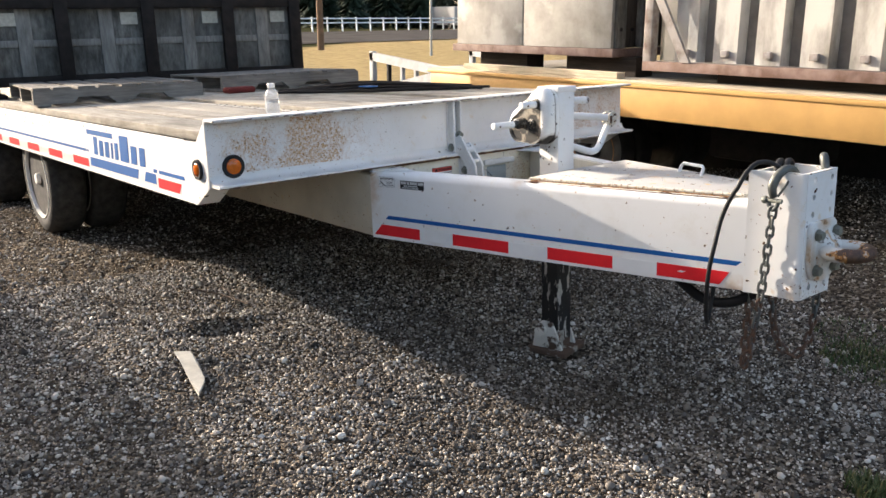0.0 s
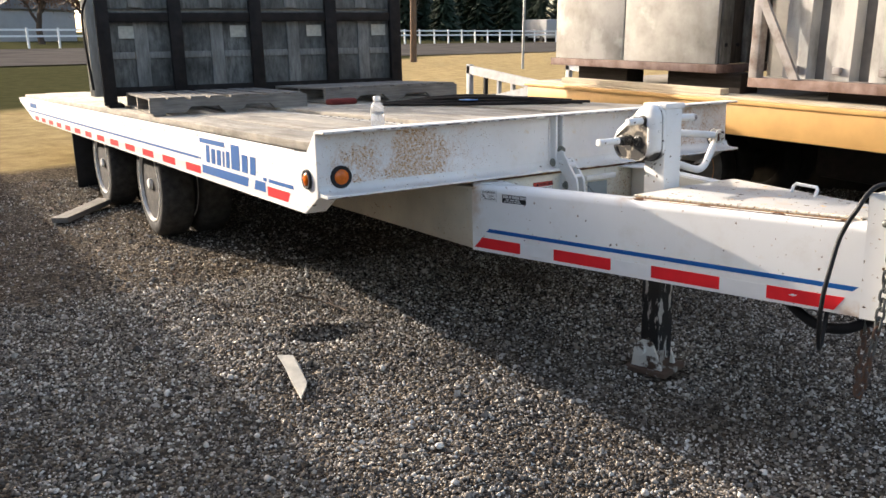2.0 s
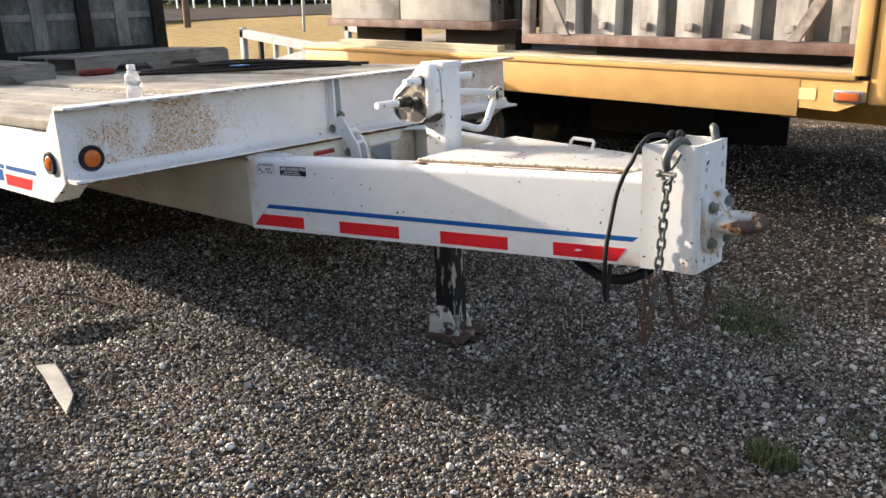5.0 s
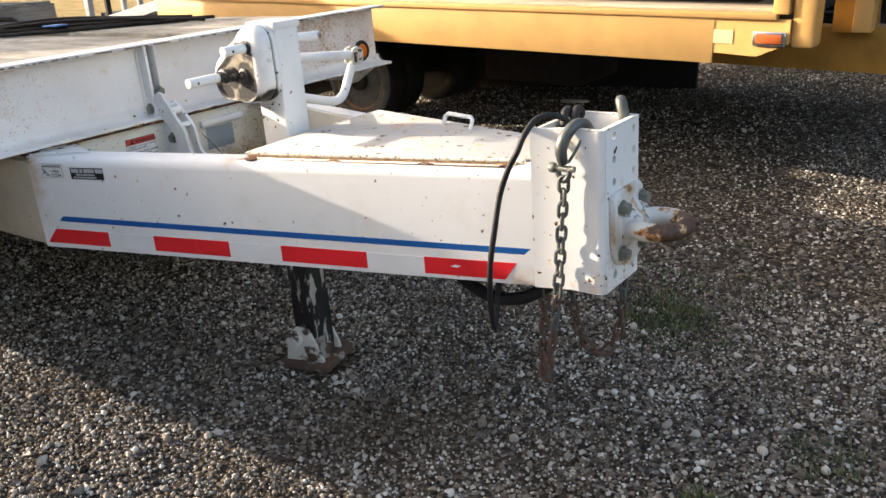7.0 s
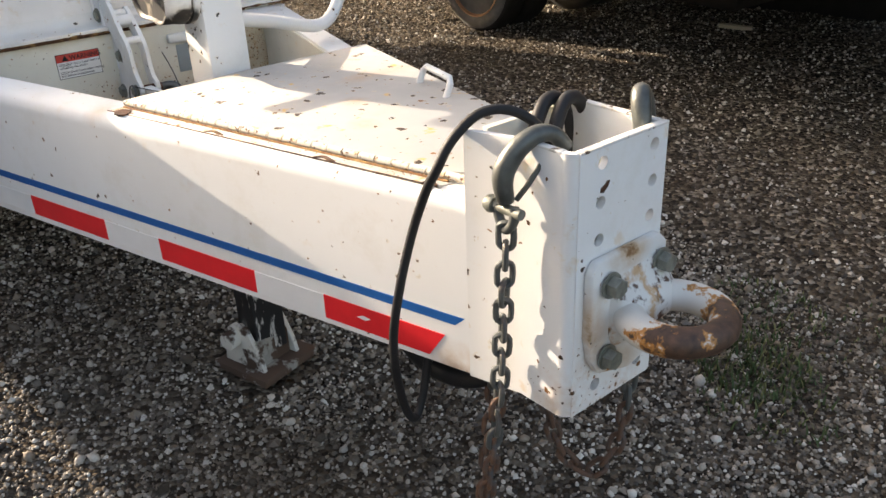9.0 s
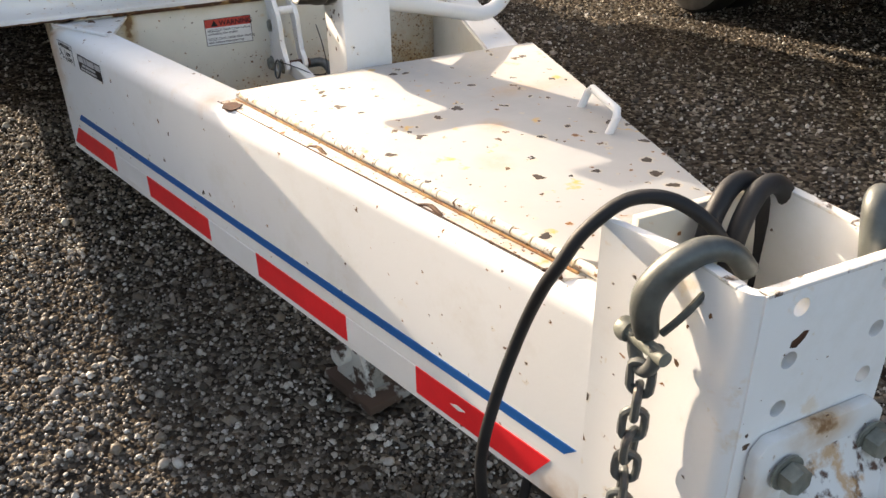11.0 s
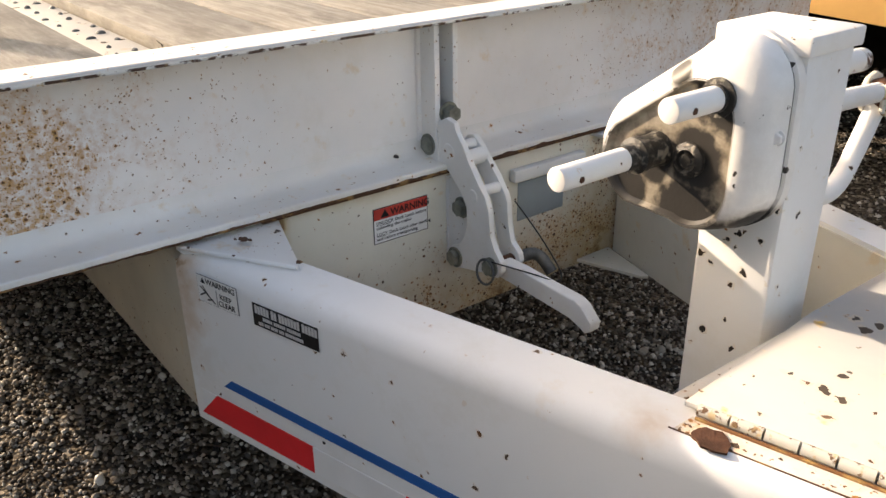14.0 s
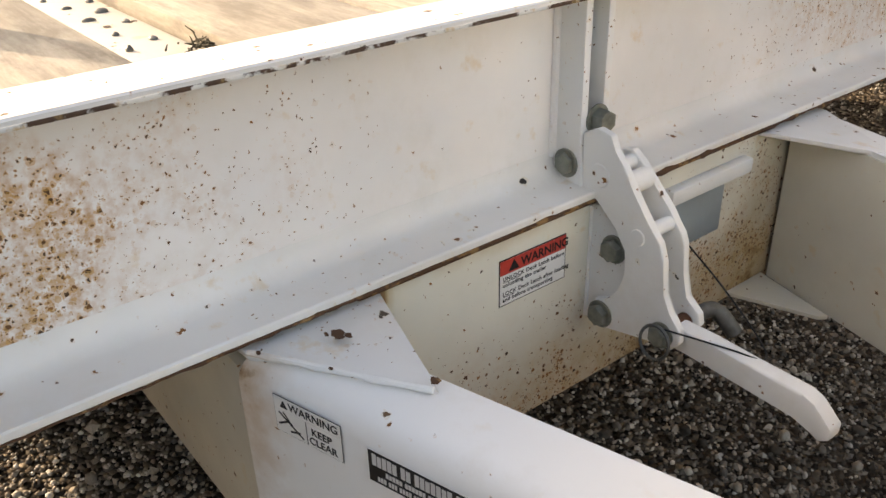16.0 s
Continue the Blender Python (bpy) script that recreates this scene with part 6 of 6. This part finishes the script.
part("back_sheet", boxed(-2.02, 0.22, 0.34, 0.36, 0.386, 2.0), FORM_GREY, crib, "stained grey back sheet")
x = -1.86
while x < 0.14:
    bm = bmesh.new()
    prism(bm, [(x, 0.338), (x + 0.025, 0.262), (x + 0.205, 0.262), (x + 0.225, 0.338)], "z", 0.388, 2.0)
    rib = part("rib", bm, FORM_PALE, crib, "pale stained pressed rib", smooth=False)
    clip = boxed(x + 0.095, x + 0.150, 0.235, 0.262, 0.43, 0.475, bevel=0.004)
    part("clamp", clip, RUST_GREY, rib)
    x += 0.312
part("stack", boxed(-2.0, 0.2, 0.38, 1.6, 0.386, 2.0), PANEL_DARK, crib)

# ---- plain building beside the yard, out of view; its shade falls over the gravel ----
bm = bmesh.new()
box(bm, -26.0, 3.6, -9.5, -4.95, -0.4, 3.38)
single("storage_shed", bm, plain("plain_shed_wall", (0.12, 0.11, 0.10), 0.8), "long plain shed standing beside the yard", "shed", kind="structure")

# ---- plain block added behind the truck, closing the yard; shade put into its colour ----
bm = bmesh.new()
box(bm, -3.6, 9.0, 6.6, 9.5, -0.4, 3.0)
single("storage_shed", bm, plain("shade_dark_wall", (0.022, 0.020, 0.018), 0.85, vary=0.4, scale=2), "low near-black block added behind the truck", "shed", kind="structure")

# ---- distance: road, fence, trees, houses ----
def away(distance, yaw_x, yaw_y):
    return Vector((3.2 + distance * yaw_x, -2.7 + distance * yaw_y, 0))


A, B = Vector((-66.0, -22.0, 0)), Vector((-97.0, 104.0, 0))
ALONG = (B - A).normalized()
OUT = Vector((-ALONG.y, ALONG.x, 0))
bm = bmesh.new()
strip = []
for k in range(41):
    p = A - ALONG * 60 + ALONG * (k * 6.5)
    row = []
    for d in (34.0, 3.0):
        q = p + OUT * d * (1 if OUT.x > 0 else -1)
        row.append(bm.verts.new((q.x, q.y, ground_height(q.x, q.y) + 0.05)))
    strip.append(row)
for a, b in zip(strip, strip[1:]):
    bm.faces.new((a[0], b[0], b[1], a[1]))
ASPHALT = plain("worn_asphalt", (0.085, 0.078, 0.072), 0.95, vary=0.3, scale=0.4)
ASPHALT.node_tree.nodes["Principled BSDF"].inputs["Specular IOR Level"].default_value = 0.0
single("road", bm, ASPHALT, "worn grey asphalt road beyond the grass", "road", kind="structure")
fence = thing("rail_fence", "white two-rail fence along the road", "fence")
n_posts = 52
step_f = (B - A).length / n_posts
post_mesh = None
for i in range(n_posts + 1):
    p = A + ALONG * step_f * i
    z = ground_height(p.x, p.y) + 0.35
    if post_mesh is None:
        post_mesh = mesh_of("post", boxed(-0.08, 0.08, -0.08, 0.08, -0.6, 1.30, bevel=0.01), FENCE_WHITE)
    o = new("post", post_mesh)
    o.parent, o.location = fence, (p.x, p.y, z)
for i in range(0, n_posts, 4):
    p, q = A + ALONG * step_f * i, A + ALONG * step_f * min(i + 4, n_posts)
    for h in (0.55, 1.05):
        bm = bmesh.new()
        s = OUT * 0.035
        zp, zq = ground_height(p.x, p.y) + 0.35 + h, ground_height(q.x, q.y) + 0.35 + h
        c = [p + s, q + s, q - s, p - s]
        low = [bm.verts.new((v.x, v.y, z)) for v, z in zip(c, (zp, zq, zq, zp))]
        high = [bm.verts.new((v.x, v.y, z + 0.16)) for v, z in zip(c, (zp, zq, zq, zp))]
        bm.faces.new(low[::-1]), bm.faces.new(high)
        for k in range(4):
            bm.faces.new((low[k], low[(k + 1) % 4], high[(k + 1) % 4], high[k]))
        part("rail", bm, FENCE_WHITE, fence, smooth=False)


def upright(x, y, sink=0.3):
    """A pose at a place on the ground, true upright."""
    return Matrix.Translation((x, y, ground_height(x, y) - sink)) @ Vector((0.041, 0.008, 1)).to_track_quat("Z", "Y").to_matrix().to_4x4()


single("utility_pole", rod(bmesh.new(), (0, 0, 0), (0, 0, 11), 0.17, 0.12, 14), wood("pole_wood", (0.20, 0.13, 0.085), (0.09, 0.06, 0.04), (9, 9, 0.6)), "brown wooden utility pole standing in the grass", "pole", at=upright(-33.9, 19.6))
single("sign_post", rod(bmesh.new(), (0, 0, 0), (0, 0, 6), 0.055, 0.05, 10), plain("galvanised_post", (0.30, 0.31, 0.31), 0.5, 0.5), "thin galvanised steel post in the grass", "post", at=upright(-25.3, 19.8))


def conifer(x, y, height, width, seed):
    rng = random.Random(seed)
    ob = thing("conifer", "dark green conifer behind the fence", "tree", "trees behind the fence", at=upright(x, y))
    part("trunk", rod(bmesh.new(), (0, 0, 0), (0, 0, height * 0.95), 0.22, 0.03, 8), BARK, ob)
    verts, faces = [], []
    for _ in range(1400):
        t = rng.random() ** 0.8
        z = height * (0.08 + 0.92 * t)
        reach = width * (1 - t) ** 0.85 * rng.uniform(0.35, 1.0) + 0.15
        a = rng.uniform(0, 6.283)
        d = Vector((math.cos(a), math.sin(a), 0))
        s = Vector((-d.y, d.x, 0)) * rng.uniform(0.20, 0.45)
        base, tip_p = Vector((0, 0, z)) + d * reach * 0.25, Vector((0, 0, z - reach * rng.uniform(0.15, 0.5))) + d * reach
        k = len(verts)
        mid = base.lerp(tip_p, 0.55)
        verts += [base, mid + s, tip_p, mid - s + Vector((0, 0, -0.15))]
        faces.append((k, k + 1, k + 2, k + 3))
    me = bpy.data.meshes.new("crown")
    me.from_pydata(verts, [], faces)
    me.materials.append(NEEDLES)
    o = new("crown", me)
    o.parent = ob


for i, (dist, px, py, h) in enumerate(((132, -0.885, 0.466, 12), (140, -0.862, 0.507, 15), (128, -0.838, 0.546, 11), (136, -0.815, 0.579, 16), (130, -0.792, 0.610, 13), (142, -0.850, 0.527, 10), (150, -0.772, 0.635, 14), (133, -0.74, 0.672, 12), (160, -0.905, 0.425, 15), (150, -0.93, 0.367, 13), (146, -0.826, 0.563, 12), (138, -0.803, 0.596, 11), (145, -0.875, 0.484, 11), (166, -0.893, 0.450, 14), (168, -0.869, 0.495, 15), (164, -0.846, 0.533, 13), (170, -0.820, 0.572, 15), (166, -0.797, 0.604, 14), (169, -0.782, 0.623, 15), (165, -0.757, 0.653, 14), (167, -0.857, 0.515, 14), (164, -0.808, 0.589, 13), (168, -0.833, 0.553, 15), (166, -0.880, 0.475, 13))):
    p = away(dist, px, py)
    conifer(p.x, p.y, h, 2.6 + 0.10 * h, 40 + i)


def bare_tree(x, y, height, seed):
    rng = random.Random(seed)
    ob = thing("bare_tree", "brown late-autumn broadleaf tree behind the fence", "tree", "trees behind the fence", at=upright(x, y))
    bm = bmesh.new()
    tips = []

    def limb(p, d, length, r, level):
        q = p + d * length
        tube(bm, [p, p.lerp(q, 0.5) + Vector((rng.uniform(-.1, .1), rng.uniform(-.1, .1), 0)) * length, q], [r, r * 0.8, r * 0.55], 6)
        if level == 0:
            tips.append(q)
            return
        for _ in range(4):
            e = (d + Vector((rng.uniform(-1, 1), rng.uniform(-1, 1), rng.uniform(-0.2, 0.7))) * 0.85).normalized()
            limb(p.lerp(q, rng.uniform(0.55, 1.0)), e, length * rng.uniform(0.55, 0.8), r * 0.5, level - 1)

    limb(Vector((0, 0, 0)), Vector((0, 0, 1)), height * 0.38, 0.35, 3)
    part("trunk", bm, BARK, ob)
    verts, faces = [], []
    for t in tips:
        for _ in range(26):
            c = t + Vector((rng.gauss(0, 0.7), rng.gauss(0, 0.7), rng.gauss(0, 0.6)))
            u = Vector((rng.uniform(-1, 1), rng.uniform(-1, 1), rng.uniform(-1, 1))).normalized() * 0.16
            v = u.orthogonal().normalized() * 0.10
            k = len(verts)
            verts += [c - u, c + v, c + u, c - v]
            faces.append((k, k + 1, k + 2, k + 3))
    me = bpy.data.meshes.new("crown")
    me.from_pydata(verts, [], faces)
    me.materials.append(BROWN_LEAF)
    o = new("crown", me)
    o.parent = ob


for i, (dist, px, py, h) in enumerate(((98, -0.990, 0.140, 9), (104, -0.982, 0.188, 8), (115, -0.9965, 0.083, 9), (120, -0.97, 0.243, 9))):
    p = away(dist, px, py)
    bare_tree(p.x, p.y, h, 80 + i)

p = away(128, -0.994, 0.105)
house = thing("farmhouse", "white clapboard farmhouse with a grey roof", "house", at=upright(p.x, p.y) @ pose(0, 0, 0, 0, 0, 10))
part("wall", boxed(-5, 5, -9, 9, 0, 4.2), HOUSE_WHITE, house)
bm = bmesh.new()
prism(bm, [(-5.6, 4.2), (5.6, 4.2), (0, 7.4)], "y", -9.6, 9.6)
part("roof", bm, plain("grey_shingles", (0.16, 0.155, 0.15), 0.9), house)
for y in (-6, -1.5, 3, 6.8):
    win = part("window", boxed(4.98, 5.06, y - 0.6, y + 0.6, 1.3, 2.9), HOUSE_WHITE, house)
    part("pane", boxed(5.062, 5.075, y - 0.5, y + 0.5, 1.4, 2.8), DARK, win)
p = away(126, -0.772, 0.636)
rv = thing("camper_van", "white camper van parked behind the fence", "camper van", at=upright(p.x, p.y) @ pose(0, 0, 0.3, 0, 0, 75))
part("body", boxed(-3, 3, -1.1, 1.1, 0.5, 3.1, bevel=0.2), HOUSE_WHITE, rv)
part("window", boxed(-2.2, 2.0, -1.13, -1.09, 1.6, 2.3), DARK, rv)
for x in (-1.8, 1.8):
    part("wheel", rod(bmesh.new(), (x, -1.15, 0.4), (x, 1.15, 0.4), 0.4), BLACK, rv)


# ---- loose stones on the yard, last ----
def stones(name, count, area, rmin, rmax, seed, big=0.03, level=1):
    """Pebbles strewn over an area; level 0, 1, 2: how finely each is shaped."""
    rng = np.random.default_rng(seed)
    g = (1 + 5 ** 0.5) / 2
    ico = np.array([(-1, g, 0), (1, g, 0), (-1, -g, 0), (1, -g, 0), (0, -1, g), (0, 1, g), (0, -1, -g), (0, 1, -g), (g, 0, -1), (g, 0, 1), (-g, 0, -1), (-g, 0, 1)]) / math.hypot(1, g)
    tri = np.array([(0, 11, 5), (0, 5, 1), (0, 1, 7), (0, 7, 10), (0, 10, 11), (1, 5, 9), (5, 11, 4), (11, 10, 2), (10, 7, 6), (7, 1, 8), (3, 9, 4), (3, 4, 2), (3, 2, 6), (3, 6, 8), (3, 8, 9), (4, 9, 5), (2, 4, 11), (6, 2, 10), (8, 6, 7), (9, 8, 1)])
    if level == 0:
        ico = np.array([(1, 0, 0), (-1, 0, 0), (0, 1, 0), (0, -1, 0), (0, 0, 1), (0, 0, -1)]) * 1.15
        tri = np.array([(0, 2, 4), (2, 1, 4), (1, 3, 4), (3, 0, 4), (2, 0, 5), (1, 2, 5), (3, 1, 5), (0, 3, 5)])
    if level == 2:
        pts, cut, faces = [tuple(p) for p in ico], {}, []

        def half(a, b):
            key = (min(a, b), max(a, b))
            if key not in cut:
                m = (np.array(pts[a]) + np.array(pts[b])) / 2
                pts.append(tuple(m / np.linalg.norm(m)))
                cut[key] = len(pts) - 1
            return cut[key]

        for a, b, c in tri.tolist():
            ab, bc, ca = half(a, b), half(b, c), half(c, a)
            faces += [(a, ab, ca), (b, bc, ab), (c, ca, bc), (ab, bc, ca)]
        ico, tri = np.array(pts), np.array(faces)
    corners = len(ico)
    x0, x1, y0, y1 = area
    x, y = rng.uniform(x0, x1, count), rng.uniform(y0, y1, count)
    x = np.where((abs(x - 0.706) < 0.125) & (abs(y) < 0.125), x + 0.27, x)   # none on the jack's foot
    r = rmin + (rmax - rmin) * rng.random(count) ** 2.6
    r = np.where(rng.random(count) < big, r * 1.8, r)
    z = ground_height(x, y) + np.array([bumps(float(a), float(b)) for a, b in zip(x, y)])
    size = np.stack([r * rng.uniform(0.8, 1.35, count), r * rng.uniform(0.7, 1.1, count), r * rng.uniform(0.60, 1.15, count)], 1)
    v = ico[None] * (1 + (0.16, 0.15, 0.07)[level] * rng.standard_normal((count, corners, 1))) * size[:, None, :]
    a, t = rng.uniform(0, 6.283, count), rng.normal(0, 0.35, count)
    ct, st = np.cos(t)[:, None], np.sin(t)[:, None]
    vx, vz = v[:, :, 0] * ct - v[:, :, 2] * st, v[:, :, 0] * st + v[:, :, 2] * ct
    ca, sa = np.cos(a)[:, None], np.sin(a)[:, None]
    out = np.stack([vx * ca - v[:, :, 1] * sa + x[:, None], vx * sa + v[:, :, 1] * ca + y[:, None], vz + (z + r * rng.uniform(0.05, 0.60, count))[:, None]], 2)
    f = (tri[None] + (np.arange(count) * corners)[:, None, None]).reshape(-1, 3)
    me = bpy.data.meshes.new(name)
    me.vertices.add(count * corners)
    me.vertices.foreach_set("co", out.reshape(-1).astype(np.float32))
    me.loops.add(len(f) * 3)
    me.loops.foreach_set("vertex_index", f.reshape(-1).astype(np.int32))
    me.polygons.add(len(f))
    me.polygons.foreach_set("loop_start", np.arange(0, len(f) * 3, 3, dtype=np.int32))
    me.polygons.foreach_set("use_smooth", np.full(len(f), level > 0))
    me.update(calc_edges=True)
    me.materials.append(STONE)
    return tagged(new(name, me), "loose grey and tan gravel stones covering the yard", "gravel", kind="stuff")


stones("gravel", 78000, (-1.6, 2.7, -2.6, 1.5), 0.0032, 0.0068, 3)
stones("gravel", 15000, (-1.6, 2.7, -2.6, 1.5), 0.0052, 0.0100, 5)
stones("gravel", 620, (-2.2, 2.9, -2.6, 2.2), 0.0095, 0.0175, 6, big=0.0, level=2)
stones("gravel", 112000, (-6.6, 4.2, -4.6, 5.6), 0.0044, 0.0105, 4, big=0.02, level=0)
